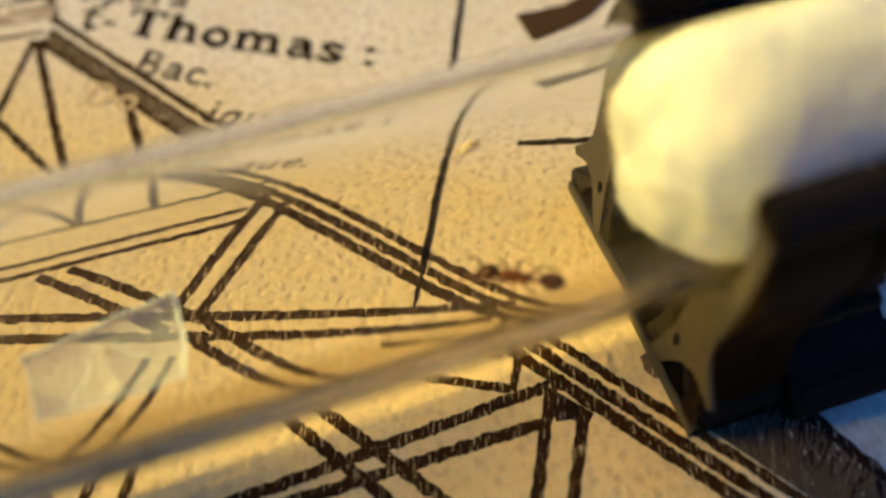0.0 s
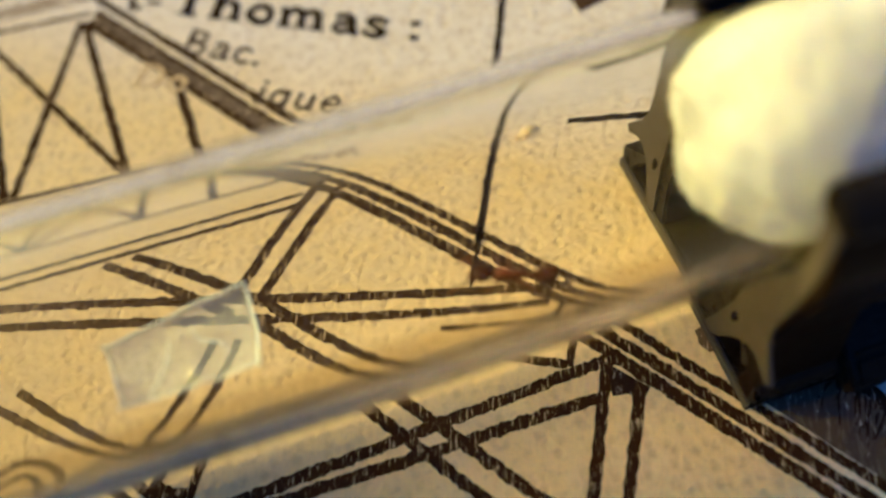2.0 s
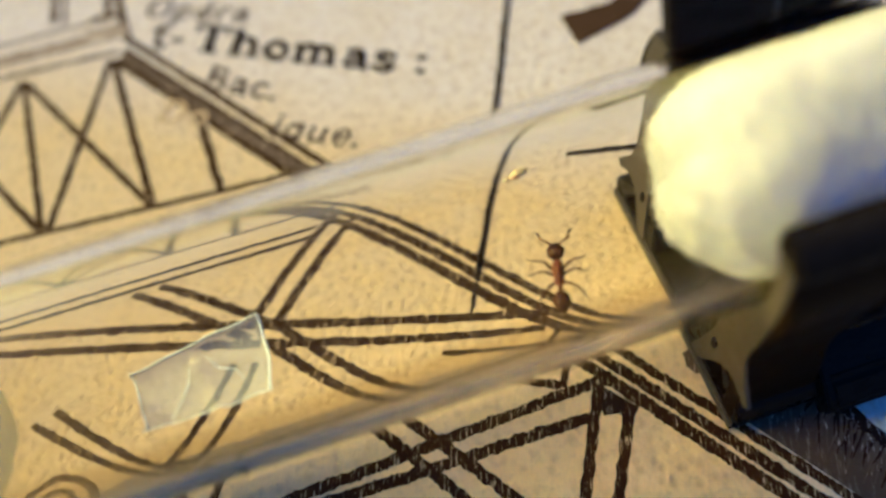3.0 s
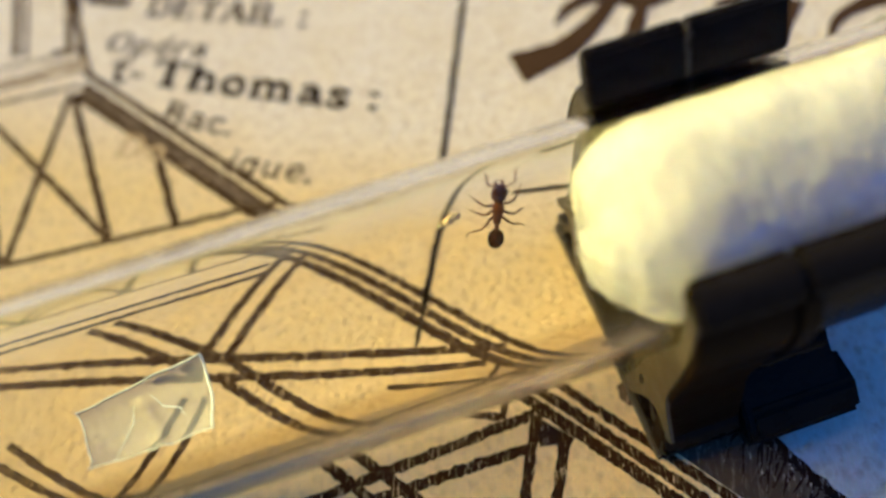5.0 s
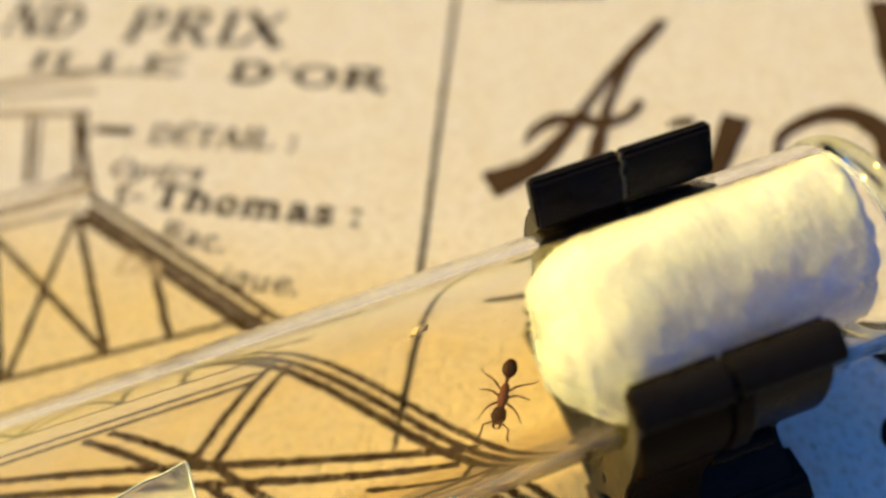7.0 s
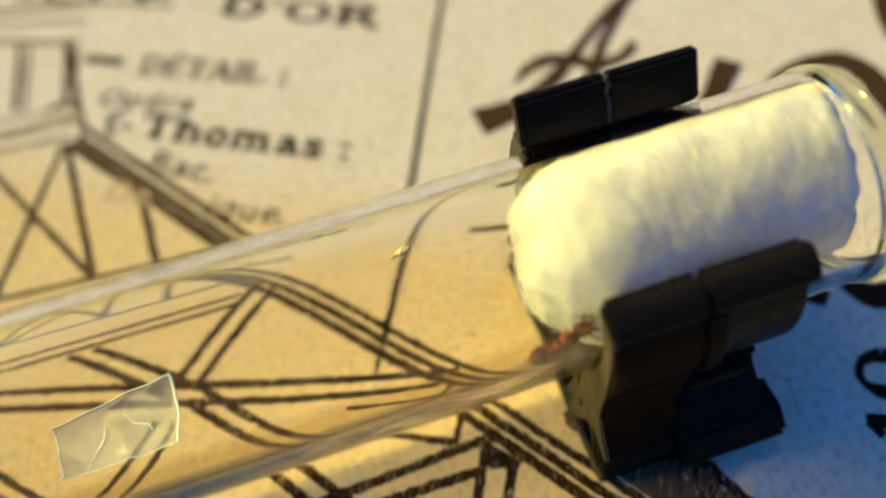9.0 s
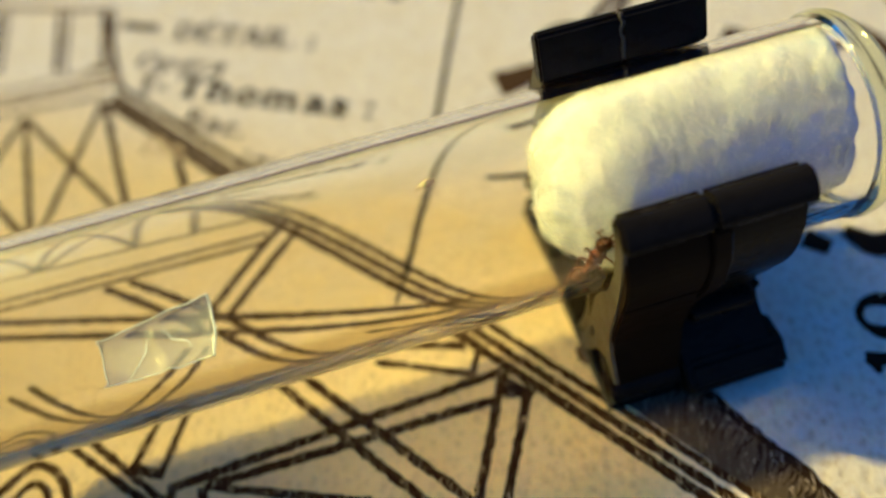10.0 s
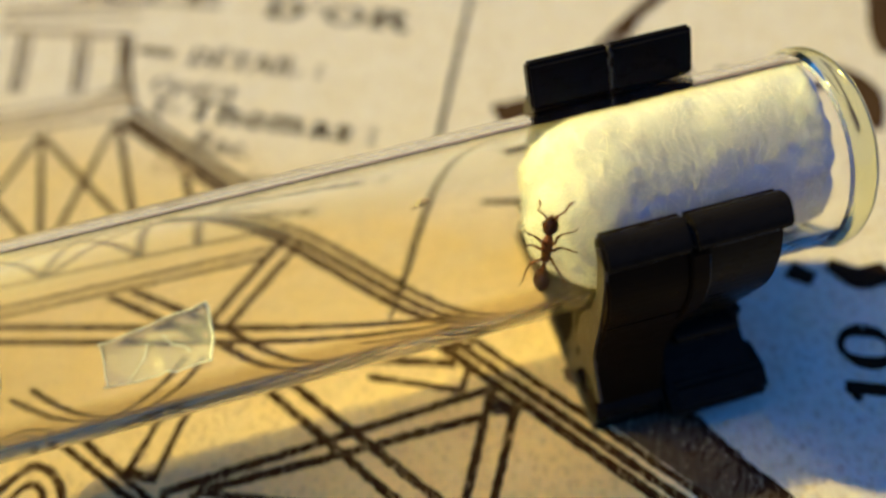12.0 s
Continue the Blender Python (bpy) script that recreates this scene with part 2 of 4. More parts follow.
SCRAP = glass_material("scrap_plastic", (0.76, 0.80, 1.0), 1.22, 0.10, haze=0.18)
SCRAP.node_tree.nodes["Principled BSDF"].inputs["Transmission Weight"].default_value = 0.87
BLACK = plastic_material("black_plastic", (0.0062, 0.0048, 0.0030), 0.2, 0.04)
PANEL = plastic_material("matt_black_plastic", (0.0055, 0.0032, 0.0010), 0.45, 0.03)
# lightened clip plastic; on the end faces it paints the sunlight
CLIP_PALE = plastic_material("pale_clip_plastic", (0.036, 0.030, 0.020), 0.5, 0.3)
HEAD = chitin_material("head_chitin", (0.022, 0.008, 0.003), (0.045, 0.016, 0.006), 0.18)
THORAX = chitin_material("thorax_chitin", (0.060, 0.018, 0.005), (0.095, 0.029, 0.007), 0.36)
GASTER = chitin_material("gaster_chitin", (0.020, 0.007, 0.003), (0.045, 0.015, 0.006), 0.15)
LEG = chitin_material("leg_chitin", (0.060, 0.020, 0.006), (0.09, 0.031, 0.009), 0.35)
CRUMB = chitin_material("pale_crumb", (0.42, 0.34, 0.21), (0.55, 0.47, 0.32), 0.5)
COTTON = cotton_material("cotton", (0.40, 0.415, 0.58), (0.36, 0.38, 0.52), 0.0)
DAMP = cotton_material("damp_cotton", (0.74, 0.71, 0.55), (0.80, 0.77, 0.62), 0.5)
FIBRE = plastic_material("cotton_fibre", (0.42, 0.43, 0.46), 0.9, 0.05)
RIM = glass_material("rim_glass", (0.84, 0.86, 0.56), 1.46, 0.07, 0.03, (1, 1, 1))
EDGE = plastic_material("torn_plastic", (0.62, 0.68, 0.70), 0.6, 0.2)


# ---- builders ----
AX = pose(0, 3.19, 0, 0, 0, 18.43)
AXIS_Z = 2.24


def scaled(m):
    """A pose in units of U as one in metres."""
    q = m.copy()
    q.translation = m.translation * U
    return q


def thing(name, label, category, m=None, group="", kind=""):
    ob = new(name)
    ob.empty_display_size = U
    ob.matrix_world = scaled(m or Matrix())
    return tagged(ob, label, category, group, kind)


def part(name, bm, mat, parent=None, label="", m=None, smooth=True):
    """One mesh object, from a bmesh in units of U, under a thing or a part."""
    me = bpy.data.meshes.new(name)
    bmesh.ops.scale(bm, vec=(U, U, U), verts=bm.verts)
    bm.to_mesh(me)
    bm.free()
    if smooth:
        me.polygons.foreach_set("use_smooth", [True] * len(me.polygons))
    me.materials.append(mat)
    ob = new(name, me)
    if parent:
        ob.parent = parent
    if m:
        ob.matrix_basis = scaled(m)
    return tagged(ob, label)


def ring_loft(bm, rings, cap=True):
    """Faces between rings of equal count; closed round."""
    vs = [[bm.verts.new(p) for p in r] for r in rings]
    n = len(vs[0])
    for a, b in zip(vs, vs[1:]):
        for i in range(n):
            bm.faces.new((a[i], a[(i + 1) % n], b[(i + 1) % n], b[i]))
    if cap:
        bm.faces.new(vs[0][::-1])
        bm.faces.new(vs[-1])
    return vs


def blob(rx, ry, rz, segs=20, rows=12, lumps=0.0, seed=0, shift=(0, 0, 0)):
    bm = bmesh.new()
    bmesh.ops.create_uvsphere(bm, u_segments=segs, v_segments=rows, radius=1)
    for v in bm.verts:
        k = 1 + lumps * noise.noise(v.co * 2.0 + Vector((seed, 0, 0)))
        v.co = Vector((v.co.x * rx * k, v.co.y * ry * k, v.co.z * rz * k)) + Vector(shift)
    return bm


def tube_along(bm, pts, radii, sides=8):
    """A tapered tube along points."""
    pts = [Vector(p) for p in pts]
    rings = []
    for i, p in enumerate(pts):
        t = (pts[min(i + 1, len(pts) - 1)] - pts[max(i - 1, 0)]).normalized()
        a = t.orthogonal().normalized() if i == 0 else (rings_a - t * rings_a.dot(t)).normalized()
        rings_a = a
        b = t.cross(a)
        rings.append([p + (a * math.cos(q) + b * math.sin(q)) * radii[i] for q in (2 * math.pi * k / sides for k in range(sides))])
    ring_loft(bm, rings)
    return bm


def extrude_profile(bm, outline, x0, x1, bevel=0.02):
    """A solid bar along local x from an outline in y and z, its edges slightly rounded."""
    a = [bm.verts.new((x0, y, z)) for y, z in outline]
    b = [bm.verts.new((x1, y, z)) for y, z in outline]
    n = len(outline)
    for i in range(n):
        bm.faces.new((a[i], a[(i + 1) % n], b[(i + 1) % n], b[i]))
    bm.faces.new(a[::-1])
    bm.faces.new(b)
    bmesh.ops.recalc_face_normals(bm, faces=bm.faces)
    if bevel:
        sharp = [e for e in bm.edges if e.calc_face_angle(0) > 0.6]
        bmesh.ops.bevel(bm, geom=sharp, offset=bevel, segments=2, affect="EDGES", clamp_overlap=True)
    return bm


# ---- table and printed sheet ----
def tabletop():
    bm = bmesh.new()
    bmesh.ops.create_cube(bm, size=1)
    for v in bm.verts:
        v.co = Vector((v.co.x * 150, v.co.y * 110, v.co.z * 3 - 1.56))
    m, nt, p = material("table_wood")
    n = tex(nt, "ShaderNodeTexNoise", 0.5, 6, 0.6, (0.1, 1, 1))
    nt.links.new(mix(nt, n.outputs[0], (0.22, 0.13, 0.07), (0.34, 0.22, 0.12)), p.inputs["Base Color"])
    p.inputs["Roughness"].default_value = 0.5
    tagged(part("tabletop", bm, m, smooth=False), "brown wooden tabletop under the printed sheet", "table", kind="structure")


def printed_sheet():
    bm = bmesh.new()
    bmesh.ops.create_grid(bm, x_segments=60, y_segments=60, size=1)
    for v in bm.verts:
        v.co = Vector((v.co.x * 22, v.co.y * 17 + 6, 0))
    bmesh.ops.solidify(bm, geom=bm.faces[:], thickness=0.05)
    top = max(v.co.z for v in bm.verts)
    for v in bm.verts:
        v.co.z -= top
    return tagged(part("printed_sheet", bm, PAPER), "cream coarse paper printed with an iron tower and old lettering", "printed sheet", kind="structure")


tabletop()


def surroundings():
    """Unseen plain ground and low wall added round the table top, keeping low blue sky off the glass."""
    bm = bmesh.new()
    rings = [[(275 * math.cos(2 * math.pi * k / 64), 275 * math.sin(2 * math.pi * k / 64), z) for k in range(64)] for z in (-3.4, -2.4)]
    ring_loft(bm, rings)
    bmesh.ops.recalc_face_normals(bm, faces=bm.faces)
    tagged(part("ground", bm, UNSEEN_GROUND), "unseen plain dark ground added under the table", "ground", kind="structure")
    bm = bmesh.new()
    prof = [(275, -2.4), (275, 110), (295, 110), (295, -2.4)]
    rings = [[(r * math.cos(2 * math.pi * k / 64), r * math.sin(2 * math.pi * k / 64), z) for k in range(64)] for r, z in prof]
    ring_loft(bm, rings, cap=False)
    bmesh.ops.recalc_face_normals(bm, faces=bm.faces)
    tagged(part("backdrop", bm, UNSEEN_WALL), "unseen plain wall added to block the low sky", "wall", kind="structure")


surroundings()
SHEET = printed_sheet()
UPRIGHT = radians(84.5)
INK_Z = 0.002


def stroke(name, pts, widths, mat, z=INK_Z, rag=0.012, step=0.05, label="", torn=0.0):
    """A printed stroke with ragged edges through points, its width given at each point."""
    bm = bmesh.new()
    ribbon(bm, pts, widths, z, rag, step, torn)
    return part(name, bm, mat, SHEET, label, smooth=False)


ink_level = [0]


def line(x0, y0, x1, y1, w=0.10, mat=None):
    """One printed drawing line; crossing lines lie on levels of their own."""
    ink_level[0] += 1
    return stroke("drawn_line", [(x0, y0), (x1, y1)], w if mat else w * 1.14, mat or INK, z=INK_Z + 0.00008 * ink_level[0], step=0.018, torn=0.2 * w)


def ellipse(x, y, rx, ry, n=12):
    return [(x + rx * math.cos(2 * math.pi * k / n), y + ry * math.sin(2 * math.pi * k / n)) for k in range(n + 1)]


def stem(x, top=1.0, low=0.0, w=0.19, serif=0.17):
    """An upright of a slab-serif letter."""
    return [([(x, low), (x, top)], w), ([(x - serif, low + 0.035), (x + serif, low + 0.035)], 0.075), ([(x - serif, top - 0.035), (x + serif, top - 0.035)], 0.075)]


def feet(*xs):
    return [([(x - 0.16, 0.035), (x + 0.16, 0.035)], 0.075) for x in xs]


E_BARS = [([(0.2, 0.96), (0.78, 0.96)], 0.08), ([(0.2, 0.5), (0.6, 0.5)], 0.08), ([(0.2, 0.04), (0.8, 0.04)], 0.08), ([(0.77, 0.98), (0.77, 0.74)], 0.07), ([(0.79, 0.02), (0.79, 0.28)], 0.07), ([(0.6, 0.62), (0.6, 0.38)], 0.06)]
SMALL_E = [([(0.10, 0.34), (0.58, 0.34), (0.5, 0.58), (0.33, 0.64), (0.14, 0.5), (0.1, 0.32), (0.2, 0.1), (0.38, 0.03), (0.58, 0.14)], 0.12)]
ACUTE = [([(0.36, 0.78), (0.5, 0.95)], 0.11)]
GLYPHS = {
    "T": (0.95, [([(0.46, 0), (0.46, 0.96)], 0.2), ([(0.05, 0.95), (0.88, 0.95)], 0.1), ([(0.25, 0.04), (0.68, 0.04)], 0.08), ([(0.07, 0.97), (0.07, 0.72)], 0.08), ([(0.86, 0.97), (0.86, 0.72)], 0.08)]),
    "h": (0.86, stem(0.2)[:2] + [([(0.04, 0.96), (0.2, 0.96)], 0.08), ([(0.2, 0.5), (0.4, 0.64), (0.58, 0.58), (0.63, 0.4), (0.63, 0)], 0.15)] + feet(0.63)),
    "o": (0.74, [(ellipse(0.36, 0.33, 0.25, 0.28), 0.15)]),
    "m": (1.22, [([(0.2, 0), (0.2, 0.64)], 0.17), ([(0.04, 0.62), (0.2, 0.62)], 0.08), ([(0.2, 0.48), (0.38, 0.63), (0.54, 0.56), (0.58, 0.4), (0.58, 0)], 0.15), ([(0.58, 0.48), (0.76, 0.63), (0.92, 0.56), (0.96, 0.4), (0.96, 0)], 0.15)] + feet(0.2, 0.58, 0.96)),
    "n": (0.84, [([(0.2, 0), (0.2, 0.64)], 0.17), ([(0.04, 0.62), (0.2, 0.62)], 0.08), ([(0.2, 0.48), (0.38, 0.63), (0.56, 0.56), (0.61, 0.4), (0.61, 0)], 0.15)] + feet(0.2, 0.61)),
    "a": (0.72, [([(0.12, 0.52), (0.3, 0.63), (0.48, 0.55), (0.52, 0.3), (0.52, 0.1), (0.66, 0.05)], 0.14), ([(0.52, 0.37), (0.22, 0.33), (0.1, 0.17), (0.25, 0.04), (0.5, 0.16)], 0.12)]),
    "s": (0.66, [([(0.52, 0.52), (0.3, 0.63), (0.13, 0.5), (0.3, 0.35), (0.52, 0.2), (0.33, 0.03), (0.09, 0.12)], 0.13), ([(0.53, 0.65), (0.53, 0.45)], 0.07), ([(0.08, 0.02), (0.08, 0.22)], 0.07)]),
    ":": (0.34, [([(0.16, 0.02), (0.16, 0.20)], 0.19), ([(0.16, 0.50), (0.16, 0.68)], 0.19)]),
    ".": (0.34, [([(0.14, 0.0), (0.14, 0.17)], 0.17)]),
    "t": (0.54, [([(0.22, 0.88), (0.22, 0.16), (0.34, 0.04), (0.5, 0.13)], 0.15), ([(0.0, 0.62), (0.48, 0.62)], 0.12)]),
    "-": (0.5, [([(0.06, 0.34), (0.42, 0.34)], 0.12)]),
    "D": (1.0, stem(0.2) + [([(0.2, 0.96), (0.58, 0.92), (0.82, 0.5), (0.58, 0.08), (0.2, 0.04)], [0.09, 0.13, 0.2, 0.13, 0.09])]),
    "E": (0.9, stem(0.2) + E_BARS),
    "É": (0.9, stem(0.2) + E_BARS + [([(0.45, 1.12), (0.62, 1.3)], 0.12)]),
    "A": (0.98, [([(0.1, 0.0), (0.46, 1)], 0.1), ([(0.44, 1), (0.84, 0)], 0.2), ([(0.2, 0.33), (0.68, 0.33)], 0.09)] + feet(0.1, 0.84)),
    "I": (0.46, stem(0.22)),
    "L": (0.86, stem(0.2) + [([(0.2, 0.04), (0.78, 0.04)], 0.08), ([(0.78, 0.02), (0.78, 0.32)], 0.08)]),
    "O": (1.0, [(ellipse(0.48, 0.5, 0.36, 0.46), [0.2, 0.16, 0.1, 0.09, 0.1, 0.16, 0.2, 0.16, 0.1, 0.09, 0.1, 0.16, 0.2])]),
    "R": (1.0, stem(0.2) + [([(0.2, 0.96), (0.56, 0.93), (0.7, 0.74), (0.55, 0.53), (0.2, 0.5)], [0.09, 0.13, 0.19, 0.13, 0.08]), ([(0.46, 0.5), (0.72, 0.06), (0.9, 0.06)], 0.16)]),
    "P": (0.9, stem(0.2) + [([(0.2, 0.96), (0.56, 0.93), (0.7, 0.72), (0.55, 0.49), (0.2, 0.46)], [0.09, 0.13, 0.19, 0.13, 0.08])]),
    "X": (0.95, [([(0.1, 1), (0.82, 0)], 0.2), ([(0.8, 1), (0.1, 0)], 0.11)] + feet(0.1, 0.82)),
    "N": (1.05, stem(0.18, w=0.1) + stem(0.84, w=0.1) + [([(0.18, 1), (0.84, 0)], 0.19)]),
    "B": (0.9, stem(0.2) + [([(0.2, 0.96), (0.58, 0.9), (0.58, 0.6), (0.2, 0.52)], 0.13), ([(0.2, 0.52), (0.68, 0.44), (0.66, 0.1), (0.2, 0.04)], 0.14)]),
    "'": (0.3, [([(0.14, 1.0), (0.1, 0.7)], 0.12)]),
    "p": (0.78, stem(0.2, 0.64, -0.3, 0.14, 0.12) + [(ellipse(0.4, 0.33, 0.22, 0.27), 0.13)]),
    "q": (0.78, stem(0.58, 0.64, -0.3, 0.14, 0.12) + [(ellipse(0.36, 0.33, 0.22, 0.27), 0.13)]),
    "e": (0.7, SMALL_E),
    "é": (0.7, SMALL_E + ACUTE),
    "r": (0.62, [([(0.2, 0), (0.2, 0.64)], 0.16), ([(0.2, 0.44), (0.36, 0.62), (0.54, 0.56)], 0.13)] + feet(0.2)),
    "c": (0.66, [([(0.56, 0.5), (0.36, 0.63), (0.14, 0.5), (0.1, 0.3), (0.2, 0.1), (0.38, 0.03), (0.57, 0.15)], 0.13)]),
    "u": (0.84, [([(0.18, 0.64), (0.18, 0.2), (0.34, 0.04), (0.54, 0.12), (0.6, 0.3)], 0.14), ([(0.6, 0.64), (0.6, 0)], 0.16)]),
    "i": (0.42, [([(0.2, 0), (0.2, 0.64)], 0.16), ([(0.2, 0.8), (0.2, 0.95)], 0.15)] + feet(0.2)),
    "1": (0.6, [([(0.3, 0), (0.3, 1)], 0.17), ([(0.1, 0.78), (0.3, 0.98)], 0.1)] + feet(0.3)),
    "0": (0.8, [(ellipse(0.4, 0.5, 0.28, 0.46), [0.2, 0.15, 0.1, 0.09, 0.1, 0.15, 0.2, 0.15, 0.1, 0.09, 0.1, 0.15, 0.2])]),
    " ": (0.5, []),
}


def ribbon(bm, pts, widths, z, rag, step, torn=0.0):
    """A flat ragged ribbon through points into bm; torn: how far the paper's upright fibres tear its edges."""
    pts = [Vector((x, y, 0)) for x, y in pts]
    if isinstance(widths, (int, float)):
        widths = [widths] * len(pts)
    run, wide = [], []
    for i in range(len(pts) - 1):
        a, b = pts[i], pts[i + 1]
        pa = pts[i - 1] if i else a * 2 - b
        pb = pts[i + 2] if i + 2 < len(pts) else b * 2 - a
        n = max(2, int((b - a).length / step))
        for k in range(n + (i == len(pts) - 2)):
            t = k / n
            run.append(0.5 * ((2 * a) + (b - pa) * t + (2 * pa - 5 * a + 4 * b - pb) * t * t + (3 * a - pa - 3 * b + pb) * t ** 3))
            wide.append(widths[i] * (1 - t) + widths[i + 1] * t)
    prev = None
    for i, p in enumerate(run):
        t = (run[min(i + 1, len(run) - 1)] - run[max(i - 1, 0)]).normalized()
        s = Vector((-t.y, t.x, 0))
        w = wide[i] / 2
        tear = torn * abs(s.y)
        grain = (p.x - 0.1 * p.y) * 32
        a = p + s * (w + rag * 1.6 * noise.noise(p * 9 + Vector((0, 0, 5))) + tear * noise.noise(Vector((grain, p.y * 3, 21))))
        b = p - s * (w + rag * 1.6 * noise.noise(p * 9 + Vector((0, 0, 15))) + tear * noise.noise(Vector((grain, p.y * 3, 33))))
        va, vb = bm.verts.new((a.x, a.y, z)), bm.verts.new((b.x, b.y, z))
        if prev:
            bm.faces.new((prev[0], prev[1], vb, va))
        prev = (va, vb)


def lettering(text, x0, y0, x1, y1, cap, mat, slant=0.0, bold=1.0, name="lettering"):
    """A printed slab-serif word along its base line from start to end; cap is the height of its capitals."""
    total = sum(GLYPHS[c][0] for c in text)
    d = Vector((x1 - x0, y1 - y0))
    sx = d.length / total
    ux = d.normalized()
    uy = Vector((math.cos(UPRIGHT), math.sin(UPRIGHT))) if abs(ux.y) < 0.5 else Vector((-ux.y, ux.x))
    bm = bmesh.new()
    ink_level[0] += 1
    z = INK_Z + 0.00008 * ink_level[0]
    at = 0.0
    mid = (sx + cap) / 2
    for c in text:
        adv, strokes = GLYPHS[c]
        for k, (pts, w) in enumerate(strokes):
            placed = []
            for px, py in pts:
                q = Vector((x0, y0)) + ux * ((at + px) * sx + slant * py * cap) + uy * py * cap
                placed.append((q.x, q.y))
            w = [v * mid * bold for v in w] if isinstance(w, list) else w * mid * bold
            ribbon(bm, placed, w, z + 0.000006 * k, 0.010, 0.04)
        at += adv
    return part(name, bm, mat, SHEET, smooth=False)


def tower_drawing():
    # long leg of the tower: three rails
    line(-5.43, 7.64, 3.9, 0.77, 0.085)
    line(-5.43, 7.43, 3.6, 0.79, 0.10)
    line(-5.50, 7.27, 3.3, 0.83, 0.11)
    line(-5.42, 7.34, -2.4, 5.12, 0.13, INK_PALE)
    # gusset where the lattice meets the leg
    gusset = ((0.46, 2.78), (0.90, 2.50), (0.82, 2.36), (0.70, 2.44), (0.56, 2.42))
    bm = bmesh.new()
    bm.faces.new([bm.verts.new((x, y, INK_Z + 0.0005)) for x, y in gusset])
    part("gusset", bm, INK_WORN, SHEET, smooth=False)
    # dark hatched far rail of the leg
    face = ((1.62, 2.56), (2.32, 2.01), (2.9, 1.56), (3.9, 0.82), (4.3, 0.88), (3.83, 1.33), (3.58, 1.64), (3.17, 2.02), (2.84, 2.38), (2.3, 2.92))
    bm = bmesh.new()
    bm.faces.new([bm.verts.new((x, y, INK_Z + 0.0004)) for x, y in face])
    part("shaded_face", bm, INK_FACE, SHEET, "grey hatched side of the drawn girder", smooth=False)
    stroke("hatched_rail", [(2.2, 3.02), (2.84, 2.38), (3.17, 2.02), (3.58, 1.64), (3.83, 1.32), (4.5, 0.66)], [0.2, 0.17, 0.15, 0.15, 0.14, 0.14], INK_WORN, z=INK_Z + 0.0052, rag=0.02)
    rnd = random.Random(11)
    for k in range(110):
        u = k / 109
        x, y = 2.15 + 1.95 * u + rnd.uniform(-0.02, 0.02), 3.02 - 1.98 * u
        fall = rnd.uniform(0.12, 0.55) * (1 - 0.4 * u)
        stroke("hatch_line", [(x, y), (x - 0.05, y - fall * 0.5), (x - rnd.uniform(0.06, 0.18), y - fall)], [rnd.uniform(0.03, 0.06), rnd.uniform(0.015, 0.035), 0.008], INK_PALE if k % 2 else INK_WORN, z=INK_Z + 0.0053 + 0.00003 * k, rag=0.004, step=0.08)
    # lattice under the tube, near side
    line(-3.10, 1.37, 0.55, 2.77)
    line(-2.69, 1.40, 0.50, 2.43)
    line(-2.75, 3.40, 0.30, 1.22)
    line(-2.88, 3.22, -0.20, 1.22)
    line(0.53, 2.74, 0.26, 1.20, 0.095)
    line(0.82, 2.53, 0.55, 1.20, 0.095)
    line(-0.95, 2.875, 0.17, 2.73, 0.075)
    line(0.25, 3.05, 0.19, 2.70, 0.07)
    # horizontal girder seen through the tube
    line(-7.5, 3.60, 0.30, 3.32)
    line(-7.5, 3.34, 0.10, 3.08)
    line(-4.30, 4.15, -2.72, 3.38)
    line(-4.60, 4.06, -3.05, 3.25)
    line(-3.08, 3.45, -2.42, 5.15)
    line(-2.83, 3.35, -2.15, 5.05)
    line(-7.5, 3.55, -2.6, 4.92, 0.07)
    line(-7.5, 3.33, -2.6, 4.72, 0.07)
    line(-3.56, 1.56, -3.16, 2.95, 0.075)
    line(-3.22, 1.53, -2.92, 2.95, 0.075)
    line(-3.60, 1.60, -3.17, 1.53, 0.11)
    line(-5.2, 2.33, -2.6, 0.82, 0.08)
    line(-5.0, 2.48, -2.4, 0.77, 0.08)
    line(-3.05, 1.40, -2.97, 0.85, 0.09)
    line(-2.70, 1.40, -2.62, 0.85, 0.09)
    line(-2.66, 1.41, -0.85, 1.26, 0.09)
    stroke("drawn_arch", [(-5.15, 1.1), (-4.88, 1.46), (-4.68, 1.63), (-4.40, 1.53), (-4.18, 1.22), (-4.08, 0.8)], 0.10, INK, z=INK_Z + 0.0061)
    stroke("drawn_arch", [(-4.92, 1.0), (-4.76, 1.31), (-4.64, 1.41), (-4.48, 1.34), (-4.36, 1.1), (-4.30, 0.8)], 0.08, INK, z=INK_Z + 0.0062)
    # far lattice
    line(-4.20, 6.33, -3.71, 5.16, 0.09)
    line(-5.53, 7.25, -4.52, 4.98, 0.09)
    line(-5.58, 7.28, -5.75, 4.70, 0.08)
    line(-6.71, 6.97, -4.53, 4.97, 0.08)
    line(-6.73, 6.98, -5.84, 4.69, 0.08)
    line(-7.8, 6.35, -5.88, 4.70, 0.08)
    line(-6.75, 7.0, -7.2, 4.4, 0.08)
    line(-7.5, 4.25, -2.45, 5.43, 0.06)


tower_drawing()


